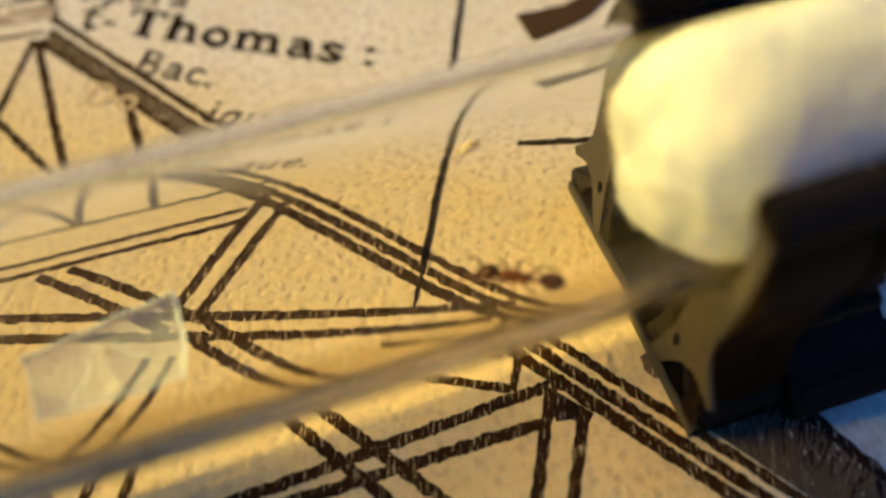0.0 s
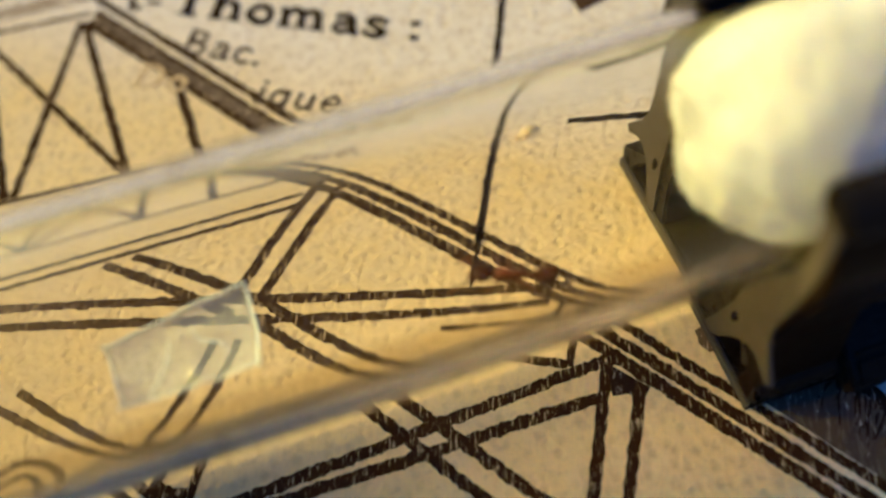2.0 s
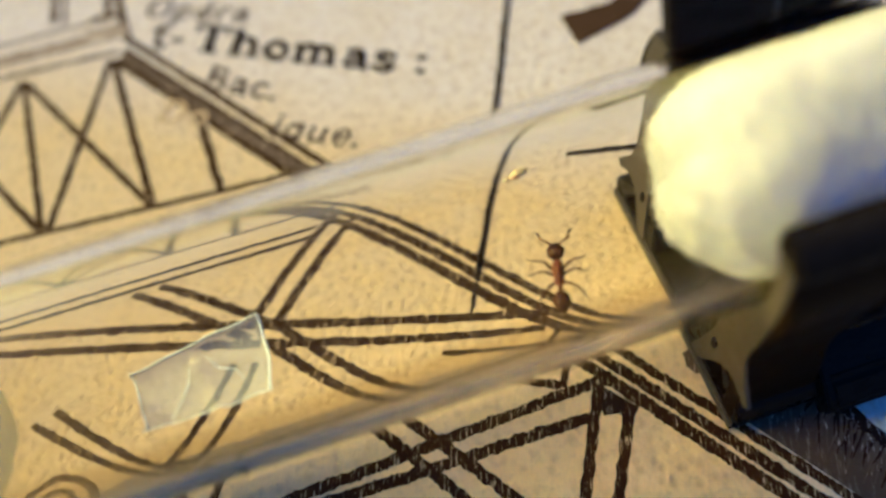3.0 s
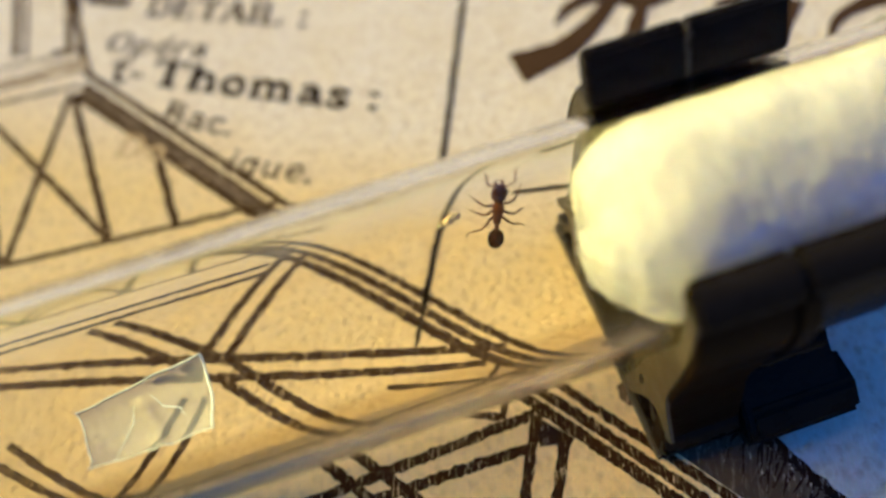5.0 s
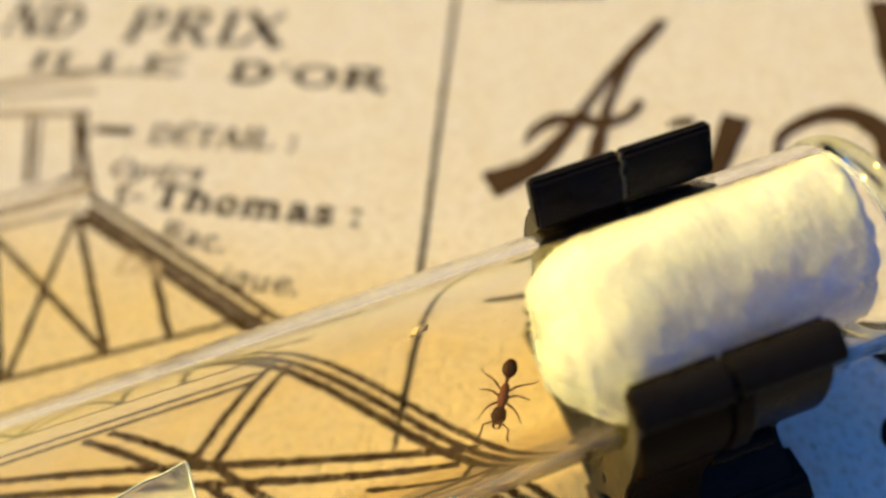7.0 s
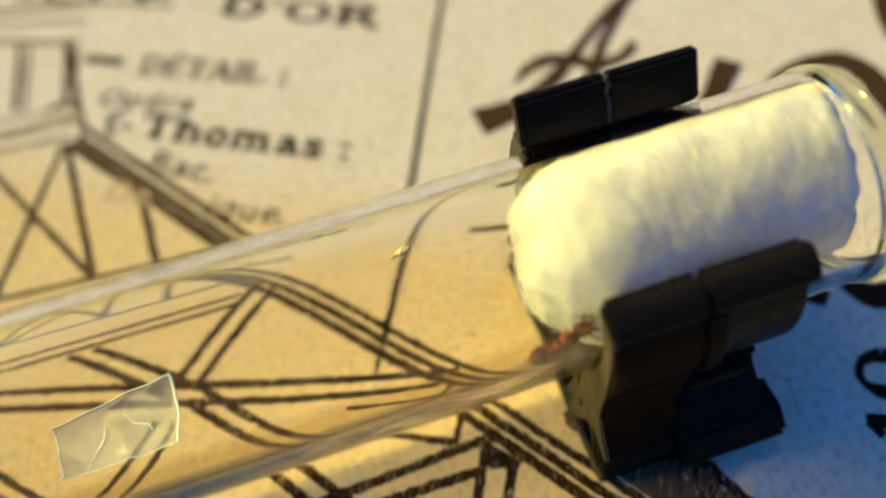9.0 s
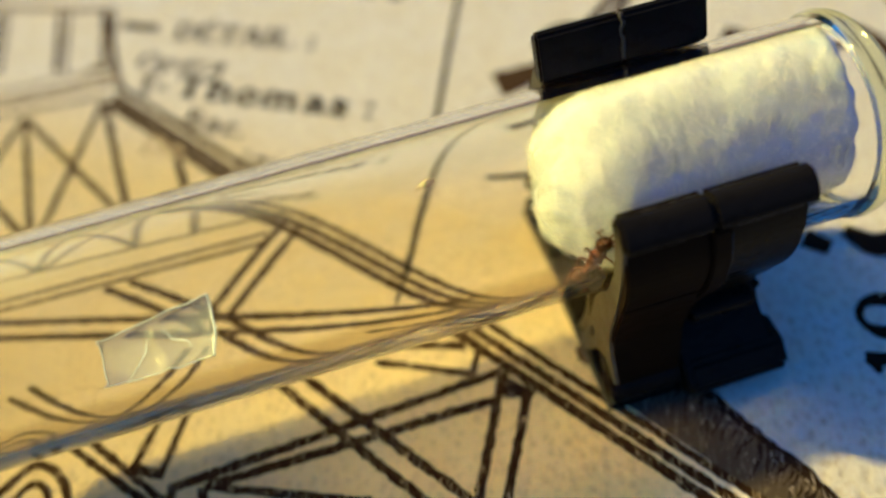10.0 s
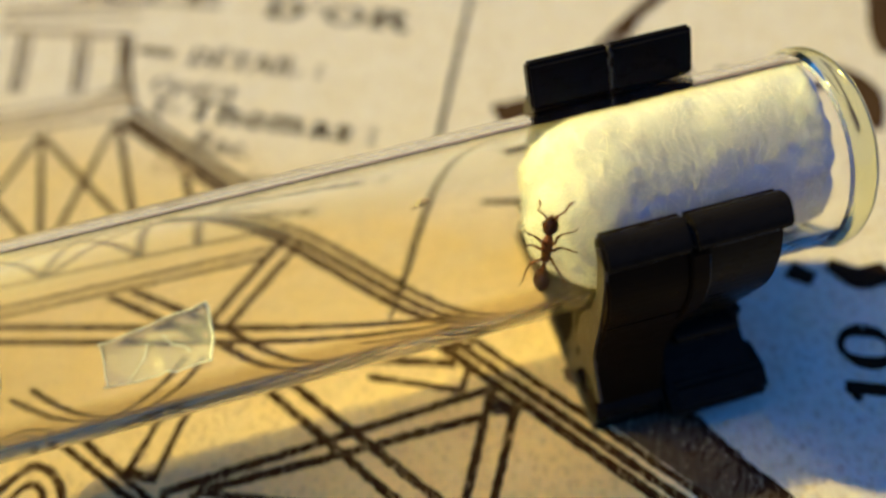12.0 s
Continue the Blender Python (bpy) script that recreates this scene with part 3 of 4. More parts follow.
def upper_drawing():
    """The platform beam, columns and gallery above the leg, printed paler."""
    line(-8.2, 7.40, -5.62, 8.08, 0.05, INK_PALE)
    line(-8.2, 7.10, -5.55, 7.76, 0.22, INK_WASH)
    line(-8.2, 6.80, -5.50, 7.42, 0.07, INK_PALE)
    line(-5.62, 8.12, -5.38, 7.55, 0.12, INK)
    line(-6.05, 8.02, -5.62, 8.10, 0.08, INK)
    line(-6.05, 7.70, -5.45, 7.80, 0.28, INK_WASH)
    for x in (-8.1, -7.0, -6.20):
        line(x, 9.55, x + 0.42, 8.0, 0.11, INK_PALE)
        line(x + 0.16, 9.55, x + 0.58, 8.0, 0.06, INK_PALE)
    line(-8.6, 9.70, -6.05, 9.45, 0.16, INK_WASH)
    line(-8.6, 9.98, -6.0, 9.98, 0.07, INK_PALE)
    line(-8.8, 10.26, -6.1, 10.40, 0.20, INK_WASH)
    line(-6.18, 9.5, -5.60, 8.1, 0.09, INK)


upper_drawing()
# column rule between the two panels, and the panel's lower rule
stroke("drawn_line", [(-0.70, 3.40), (-0.63, 4.15), (-0.58, 4.74), (0.14, 12.4)], [0.03, 0.06, 0.08, 0.085], INK_TYPE, z=INK_Z + 0.0058)
line(0.28, 5.72, 3.2, 5.60, 0.11, INK_TYPE)
line(0.8, 11.55, 2.6, 11.33, 0.09, INK_TYPE)

lettering("t-", -5.10, 7.48, -4.58, 7.37, 0.46, INK_FAINT, bold=1.1)
lettering("Thomas", -4.50, 7.36, -1.68, 6.79, 0.46, INK_TYPE, bold=1.3)
lettering(":", -1.50, 6.76, -1.28, 6.72, 0.46, INK_TYPE, bold=1.1)
lettering("DÉTAIL", -4.82, 8.66, -2.76, 8.31, 0.42, INK_FAINT, bold=1.15)
lettering(":", -2.58, 8.28, -2.34, 8.24, 0.42, INK_FAINT)
lettering("Opéra", -5.30, 8.02, -3.76, 7.79, 0.36, INK_FAINT, slant=0.2)
lettering("Bac.", -4.25, 6.72, -3.20, 6.43, 0.38, INK_FAINT, slant=0.2)
lettering("Do", -4.75, 6.22, -4.05, 6.07, 0.36, INK_GHOST, slant=0.2)
lettering("ique.", -3.25, 5.91, -2.08, 5.66, 0.36, INK_FAINT, slant=0.2)
lettering("PRIX", -5.9, 11.22, -2.90, 10.68, 0.92, INK_TYPE)
lettering("ND", -8.35, 11.75, -6.75, 11.42, 0.92, INK_TYPE)
lettering("ILLE", -7.5, 10.66, -4.50, 10.18, 0.46, INK_TYPE, bold=1.1)
lettering("D'OR", -3.76, 9.95, -1.00, 9.40, 0.48, INK_TYPE, bold=1.3)
lettering("10", 5.12, 2.62, 5.20, 3.72, 0.62, INK_TYPE, bold=1.4, name="numeral")
stroke("smudged_word", [(-5.75, 9.05), (-5.10, 8.93)], 0.16, INK_FAINT, z=INK_Z + 0.015)


def script_letters():
    """Bold brush lettering across the other panel."""
    z = INK_Z + 0.013
    stroke("script_letter", [(3.40, 10.54), (3.37, 10.50), (3.10, 10.16), (2.79, 9.81), (2.37, 9.30), (2.01, 8.78), (1.78, 8.43), (1.47, 7.99), (1.14, 7.64), (0.80, 7.46), (0.47, 7.32)], [0.12, 0.20, 0.24, 0.24, 0.16, 0.15, 0.19, 0.27, 0.34, 0.42, 0.53], INK_SCRIPT, z)
    stroke("script_letter", [(2.84, 9.80), (2.57, 9.30), (2.33, 8.79), (2.18, 8.32), (2.06, 7.94), (1.94, 7.51), (1.86, 7.2)], [0.10, 0.14, 0.15, 0.18, 0.23, 0.24, 0.26], INK_SCRIPT, z + 0.0001)
    stroke("script_letter", [(1.00, 8.04), (1.21, 8.34), (1.49, 8.50), (1.83, 8.48), (2.16, 8.36), (2.40, 8.39), (2.61, 8.51), (2.76, 8.72), (2.79, 8.78)], [0.05, 0.17, 0.23, 0.23, 0.21, 0.19, 0.16, 0.16, 0.10], INK_SCRIPT, z + 0.0002)
    stroke("script_letter", [(4.08, 8.30), (3.93, 8.01), (3.73, 7.59), (3.58, 7.29), (3.40, 6.9)], [0.40, 0.36, 0.31, 0.28, 0.30], INK_SCRIPT, z + 0.0003)
    stroke("script_letter", [(3.10, 8.22), (3.28, 8.27), (3.48, 8.28)], [0.08, 0.16, 0.17], INK_SCRIPT, z + 0.0004)
    stroke("script_letter", [(4.45, 7.40), (4.53, 7.76), (4.80, 8.02), (5.21, 8.19), (5.57, 8.19), (5.82, 8.00), (5.95, 7.62), (5.8, 7.0)], [0.12, 0.12, 0.18, 0.25, 0.35, 0.40, 0.38, 0.34], INK_SCRIPT, z + 0.0005)
    stroke("script_letter", [(6.75, 10.6), (6.72, 9.9), (6.58, 9.2), (6.5, 8.6)], [0.35, 0.5, 0.5, 0.35], INK_SCRIPT, z + 0.0006)
    stroke("ink_blot", [(1.40, 3.06), (1.47, 2.95), (1.52, 2.84)], [0.10, 0.18, 0.10], INK_PALE, z + 0.0010)
    # parts of dark type beside the numeral
    stroke("type_fragment", [(4.20, 4.52), (4.48, 4.36)], [0.3, 0.22], INK_TYPE, z + 0.0007)
    stroke("type_fragment", [(4.70, 4.62), (5.00, 4.40), (5.4, 4.50)], [0.2, 0.34, 0.3], INK_TYPE, z + 0.0008)


script_letters()


# ---- test tube, cotton, clip ----
def revolve(prof, n=96, close=False):
    """A surface of revolution round local x from (x, radius) pairs."""
    bm = bmesh.new()
    rings = [[(x, r * math.cos(2 * math.pi * k / n), r * math.sin(2 * math.pi * k / n)) for k in range(n)] for x, r in prof]
    vs = ring_loft(bm, rings, cap=False)
    if close:
        for i in range(n):
            bm.faces.new((vs[-1][i], vs[-1][(i + 1) % n], vs[0][(i + 1) % n], vs[0][i]))
    bmesh.ops.recalc_face_normals(bm, faces=bm.faces)
    return bm


def tube_wall():
    """The glass wall in two interlocking meshes: narrow bands of it cast a shadow, so that the sheet gets the part of the sun that curved glass lets through."""
    n = 96
    edges = [-9.0, -8.0, -7.0] + [-6.0 + 0.05 * k + 0.030 * (k % 2) for k in range(146)] + [1.6, 2.2, 2.9, 3.797]
    found = {False: ([], [], []), True: ([], [], [])}

    def quad(shade, corners, normals):
        verts, faces, ways = found[shade]
        faces.append(tuple(range(len(verts), len(verts) + 4)))
        verts.extend(corners)
        ways.extend(normals)

    def ring(x, r, k):
        a = 2 * math.pi * (k % n) / n
        return (x * U, r * U * math.cos(a), r * U * math.sin(a)), (0, math.cos(a), math.sin(a))

    for i, (x0, x1) in enumerate(zip(edges, edges[1:])):
        for k in range(n):
            under = 48 <= k < 85 and -6.0 < x0 < 1.25 and (k == 72 or i % 2 == 1)
            at = [ring(x0, 1.0, k), ring(x1, 1.0, k), ring(x1, 1.0, k + 1), ring(x0, 1.0, k + 1)]
            quad(under, [p for p, w in at][::-1], [w for p, w in at][::-1])
            at = [ring(x0, R_IN, k), ring(x1, R_IN, k), ring(x1, R_IN, k + 1), ring(x0, R_IN, k + 1)]
            quad(under, [p for p, w in at], [(0, -w[1], -w[2]) for p, w in at])
    for x, way in ((edges[0], -1), (edges[-1], 1)):
        for k in range(n):
            at = [ring(x, R_IN, k), ring(x, 1.0, k), ring(x, 1.0, k + 1), ring(x, R_IN, k + 1)]
            quad(False, [p for p, w in at][::way], [(way, 0, 0)] * 4)
    made = []
    for shade in (False, True):
        verts, faces, ways = found[shade]
        me = bpy.data.meshes.new("wall")
        me.from_pydata(verts, [], faces)
        me.polygons.foreach_set("use_smooth", [True] * len(faces))
        me.normals_split_custom_set_from_vertices(ways)
        me.materials.append(GLASS)
        made.append(new("wall", me))
        made[-1].visible_shadow = shade
    return made


def test_tube():
    t = thing("test_tube", "clear glass test tube lying in a black plastic clip", "test tube", AX @ pose(0, 0, AXIS_Z))
    for w in tube_wall():
        w.parent = t
    part("inside_film", revolve([(-8.9 + 12.5 * k / 40, R_IN - 0.004) for k in range(41)]), FILM, t, "faint dusty film inside the glass with painted haze and edge shade")
    ring = [(3.80, R_IN), (3.80, 1.0), (3.85, 1.008), (3.90, 1.03), (3.95, 1.042), (4.0, 1.032), (4.04, 1.0), (4.05, 0.955), (4.02, 0.905), (3.95, 0.885), (3.88, R_IN)]
    rim = part("rim", revolve(ring, close=True), RIM, t, "thick rolled greenish glass rim")
    rim.visible_shadow = False
    return t


def cotton_plug(label, s0, s1, r, seed, mat, fibres, slack=0.0, tuft=0.0):
    """A packed wad: a domed, lumpy end, creased sides against the glass, looser towards s1 on the side of the slack."""
    t = thing("cotton_plug", label, "cotton plug", AX @ pose(0, 0, AXIS_Z))
    bm = bmesh.new()
    n, rows = 200, 170
    rings = []

    def surface(s, a):
        near, far = s - s0, s1 - s
        k = math.sqrt(max(0.0, 1 - max(0.0, 1 - near / 0.72) ** 2.2)) * math.sqrt(max(0.0, 1 - max(0.0, 1 - far / 0.22) ** 2.4))
        q = Vector((s * 1.2, math.cos(a) * 1.2, math.sin(a) * 1.2 + seed))
        d = 0.022 * noise.noise(q * 1.5) + 0.012 * noise.noise(q * 3.1 + Vector((4, 0, 0))) + 0.008 * noise.noise(Vector((q.x * 6, q.y * 2.6, q.z * 2.6))) + 0.005 * noise.noise(Vector((q.x * 14, q.y * 4, q.z * 4))) + 0.0025 * noise.noise(q * 15)
        d += tuft * math.exp(-((s - s0 - 0.16) / 0.10) ** 2 - ((a - radians(158)) / 0.16) ** 2)
        loose = max(0.0, min(1.0, (s - s1 + 2.3) / 2.3)) * slack * max(0.0, math.cos(a - radians(150)))
        rr = (r - loose + d) * k
        if rr > 0.83:
            rr = 0.83 + 0.042 * math.tanh((rr - 0.83) / 0.042)
        rr = max(0.004, rr)
        q = Vector((s * 1.2, rr * math.cos(a) * 1.2, rr * math.sin(a) * 1.2 + seed))
        end = min(near, far)
        push = (0.10 * noise.noise(q * 1.9 + Vector((9, 0, 0))) + 0.055 * noise.noise(q * 4.2 + Vector((3, 0, 0)))) * max(0.0, 1 - end / 0.8)
        return Vector((s + push, rr * math.cos(a), rr * math.sin(a)))

    for j in range(rows + 1):
        u = j / rows
        s = s0 + (s1 - s0) * (u * u * (3 - 2 * u) * 0.5 + u * 0.5)
        rings.append([surface(s, 2 * math.pi * i / n) for i in range(n)])
    ring_loft(bm, rings)
    bmesh.ops.recalc_face_normals(bm, faces=bm.faces)
    part("wad", bm, mat, t)
    bm = bmesh.new()
    rnd = random.Random(seed + 5)
    for _ in range(fibres):
        s = s0 + (s1 - s0) * rnd.random() ** 1.6
        a = rnd.uniform(0, 2 * math.pi)
        da, ds = rnd.uniform(-0.16, 0.16), rnd.uniform(-0.10, 0.10)
        lift = rnd.uniform(0.002, 0.03) + 0.05 * rnd.random() ** 6
        pts = []
        for k in range(5):
            u = k / 4
            p = surface(min(s1 - 0.02, max(s0 + 0.01, s + ds * u)), a + da * u)
            out = Vector((-0.6 if s - s0 < 0.3 else 0, p.y, p.z)).normalized()
            p = p + out * (lift * math.sin(math.pi * u) + 0.004)
            rad = math.hypot(p.y, p.z)
            if rad > 0.874:
                p.y, p.z = p.y * 0.874 / rad, p.z * 0.874 / rad
            pts.append(p)
        tube_along(bm, pts, [0.0012] * 5, 3)
    tagged(part("fibre_fuzz", bm, FIBRE, t), kind="stuff")
    return t


def smooth_run(pts, n=5):
    """Points along a smooth open curve through pts, in y and z."""
    pts = [Vector((y, z, 0)) for y, z in pts]
    run = []
    for i in range(len(pts) - 1):
        a, b = pts[i], pts[i + 1]
        pa = pts[i - 1] if i else a * 2 - b
        pb = pts[i + 2] if i + 2 < len(pts) else b * 2 - a
        for k in range(n):
            t = k / n
            p = 0.5 * ((2 * a) + (b - pa) * t + (2 * pa - 5 * a + 4 * b - pb) * t * t + (3 * a - pa - 3 * b + pb) * t ** 3)
            run.append((p.x, p.y))
    run.append((pts[-1].x, pts[-1].y))
    return run


def holed_plate(outline, hole, x0, x1):
    """A plate across local x with an opening right through it."""
    bm = bmesh.new()
    loops = []
    for run in (outline, hole):
        vs = [bm.verts.new((x0, y, z)) for y, z in run]
        loops.append([bm.edges.new((vs[i - 1], vs[i])) for i in range(len(vs))])
    bmesh.ops.triangle_fill(bm, use_beauty=True, use_dissolve=False, edges=loops[0] + loops[1])
    grown = bmesh.ops.extrude_face_region(bm, geom=bm.faces[:])
    for v in grown["geom"]:
        if isinstance(v, bmesh.types.BMVert):
            v.co.x = x1
    bmesh.ops.recalc_face_normals(bm, faces=bm.faces)
    return bm


def tube_clip():
    c = thing("tube_clip", "black plastic snap clip holding the glass tube on the sheet", "clip", AX)
    x0, xm, x1 = 1.32, 2.10, 2.90
    part("base_plate", extrude_profile(bmesh.new(), [(-1.36, 0.035), (1.36, 0.035), (1.36, 0.15), (-1.36, 0.15)], x0 + 0.03, x1), BLACK, c, smooth=False)
    part("adhesive_pad", extrude_profile(bmesh.new(), [(-1.40, 0.0), (1.40, 0.0), (1.40, 0.03), (-1.40, 0.03)], x0, x1 - 0.02, 0.0), BLACK, c, "thin dark pad under the clip", smooth=False)
    for xa, xe, foot in ((x0, xm - 0.006, 0.0), (xm + 0.006, x1, 0.16)):
        for side in (-1, 1):
            near = side < 0
            xb = xe + (0.11 if near and foot else 0.0)
            arc = [(1.015 * math.cos(radians(a)), AXIS_Z + 1.015 * math.sin(radians(a))) for a in range(38 if near else 44, -64, -6)]
            top = [(1.09, 2.66), (0.95, 2.80)] if near else [(1.14, 2.72), (0.86, 2.98)]
            sunk = 0.05 if near and foot else 0.0
            back = smooth_run([(0.66, 0.86), (0.90, 0.92), (0.97 - sunk, 1.15), (1.10 - sunk, 1.50), (1.25 - sunk, 1.95), (1.25 - sunk, 2.35)] + top)
            part("jaw", extrude_profile(bmesh.new(), [(side * y, z) for y, z in arc + back], xa, xb, 0.02), BLACK if foot else PANEL, c, smooth=False)
            if near:
                # a rolled rail, proud of the jaw below it
                rail = smooth_run([(0.84, 2.77), (0.855, 2.87), (0.92, 2.925), (1.02, 2.92), (1.125, 2.84), (1.175, 2.765), (1.155, 2.71), (1.07, 2.70), (0.95, 2.73)], 3)
                part("lip", extrude_profile(bmesh.new(), [(-y, z) for y, z in rail], xa - (0.0 if foot else 0.03), xb + (0.03 if foot else 0.0), 0.03), BLACK, c, smooth=False)
            else:
                root, tip = Vector((0.77, 2.92)), Vector((0.965, 3.32))
                along = (tip - root).normalized()
                off = Vector((along.y, -along.x)) * 0.085
                lip = [root - off * 0.4, tip - off * 0.5, tip + along * 0.04, tip + off * 1.2 + along * 0.02, tip + off * 1.5 - along * 0.07, root + off * 1.6]
                part("lip", extrude_profile(bmesh.new(), [(p.x, p.y) for p in lip], xa - (0.0 if foot else 0.05), xb + (0.05 if foot else 0.0), 0.025), BLACK, c, smooth=False)
            leg = smooth_run([(0.72, 0.95), (0.88, 0.72), (1.05, 0.45), (1.18, 0.152)], 4) + smooth_run([(1.40 + foot, 0.152), (1.42 + foot, 0.36), (1.16 + foot * 0.6, 0.58), (0.94, 0.78), (0.93, 0.98)], 4)
            part("outer_leg", extrude_profile(bmesh.new(), [(side * y, z) for y, z in leg], xa + 0.01, xb + foot * 0.6, 0.02), BLACK, c, smooth=False)
            brace = smooth_run([(0.47, 1.32), (0.52, 0.80), (0.36, 0.152)], 4) + smooth_run([(0.62, 0.152), (0.70, 0.60), (0.78, 0.95), (0.62, 1.36)], 4)
            part("inner_leg", extrude_profile(bmesh.new(), [(side * y, z) for y, z in brace], xa + 0.01, xb, 0.02), BLACK, c, smooth=False)
    rib = smooth_run([(1.00, 0.80), (1.03, 1.15), (1.13, 1.50), (1.28, 1.95), (1.28, 2.35), (1.16, 2.66)]) + smooth_run([(1.02, 2.66), (1.08, 2.35), (1.08, 1.95), (0.98, 1.50), (0.90, 1.15), (0.86, 0.80)])
    part("rib", extrude_profile(bmesh.new(), [(-y, z) for y, z in rib], xm - 0.004, xm + 0.17, 0.015), PANEL, c, "raised rib beside the seam", smooth=False)
    part("parting_line", tube_along(bmesh.new(), [(xm + 0.19, -1.155, 2.700), (2.5, -1.157, 2.702), (2.9, -1.155, 2.700)], [0.004, 0.007, 0.004], 6), CLIP_PALE, c, "worn moulding line")
    part("parting_line", tube_along(bmesh.new(), [(xm + 0.172, -1.17, 2.62), (xm + 0.174, -1.275, 2.35), (xm + 0.174, -1.285, 1.98)], [0.006, 0.007, 0.003], 6), CLIP_PALE, c, "worn moulding line")
    shelf = smooth_run([(0.86, 0.80), (1.04, 0.84), (1.10, 0.93), (1.06, 1.02), (0.92, 1.04)], 3)
    part("ledge", extrude_profile(bmesh.new(), [(-y, z) for y, z in shelf], xm + 0.17, x1 + 0.05, 0.015), BLACK, c, "narrow rounded ledge", smooth=False)
    panel = smooth_run([(1.36, 0.152), (1.33, 0.45), (1.26, 0.80), (1.19, 1.12), (1.20, 1.50), (1.25, 1.92)], 4) + smooth_run([(1.08, 1.92), (1.03, 1.50), (1.02, 1.12), (1.07, 0.80), (1.13, 0.45), (1.16, 0.152)], 4)
    part("front_panel", extrude_profile(bmesh.new(), [(-y, z) for y, z in panel], x0 + 0.004, xm - 0.01, 0.02), PANEL, c, smooth=False)
    web = [(0.84, 2.83), (0.96, 2.60), (1.02, 2.24), (0.95, 1.87), (0.82, 1.63), (0.74, 1.42), (0.71, 0.92), (0.63, 0.5), (0.56, 0.2), (0.68, 0.17)] + smooth_run([(0.78, 0.32), (0.88, 0.55), (1.0, 0.73), (1.14, 0.80), (1.28, 0.74), (1.37, 0.68)], 3) + smooth_run([(1.43, 0.76), (1.33, 0.90), (1.20, 1.10), (1.14, 1.36), (1.17, 1.85), (1.15, 2.45), (1.07, 2.84)], 4)
    eye = ellipse(0.80, 0.80, 0.045, 0.10, 10)[:-1]
    # end faces get the lighter plastic, their sunlit tone put into the colour
    for side in (-1, 1):
        part("end_web", holed_plate([(side * y, z) for y, z in web], [(side * y, z) for y, z in eye], x0 - 0.016, x0 + 0.02), CLIP_PALE, c, "end of the moulding, paler for the sun on it", smooth=False)
    part("base_end", extrude_profile(bmesh.new(), [(-1.39, 0.05), (1.39, 0.05), (1.39, 0.17), (-1.39, 0.17)], x0 - 0.02, x0 + 0.026, 0.01), CLIP_PALE, c, "end of the base, paler for the sun on it", smooth=False)
    # hidden plate added to stop sun leaking through between the legs
    part("leak_stop", extrude_profile(bmesh.new(), [(-1.15, 0.152), (1.15, 0.152), (0.70, 0.9), (0.45, 1.25), (0.0, 1.2), (-0.45, 1.25), (-0.70, 0.9)], xm - 0.25, xm + 0.25, 0.0), BLACK, c, smooth=False)
    part("foot_flange", extrude_profile(bmesh.new(), [(-0.98, 0.152), (-1.58, 0.152), (-1.62, 0.36), (-1.40, 0.54), (-1.02, 0.52)], xm + 0.05, 3.24, 0.05), BLACK, c, smooth=False)
    rnd = random.Random(3)
    for side, ya, za, yb, zb in ((1, 0.79, 2.96, 0.955, 3.36), (-1, 0.86, 2.88, 1.02, 2.925)):
        bm = bmesh.new()
        pts = [(xm + rnd.uniform(-0.02, 0.02), side * (ya + (yb - ya) * u) - 0.02, za + (zb - za) * u) for u in [k / 9 for k in range(10)]]
        tube_along(bm, pts, [rnd.uniform(0.010, 0.028) if side > 0 else rnd.uniform(0.004, 0.012) for _ in pts], 6)
        part("moulding_burr", bm, CLIP_PALE if side > 0 else BLACK, c, "ragged moulding burr")
    return c


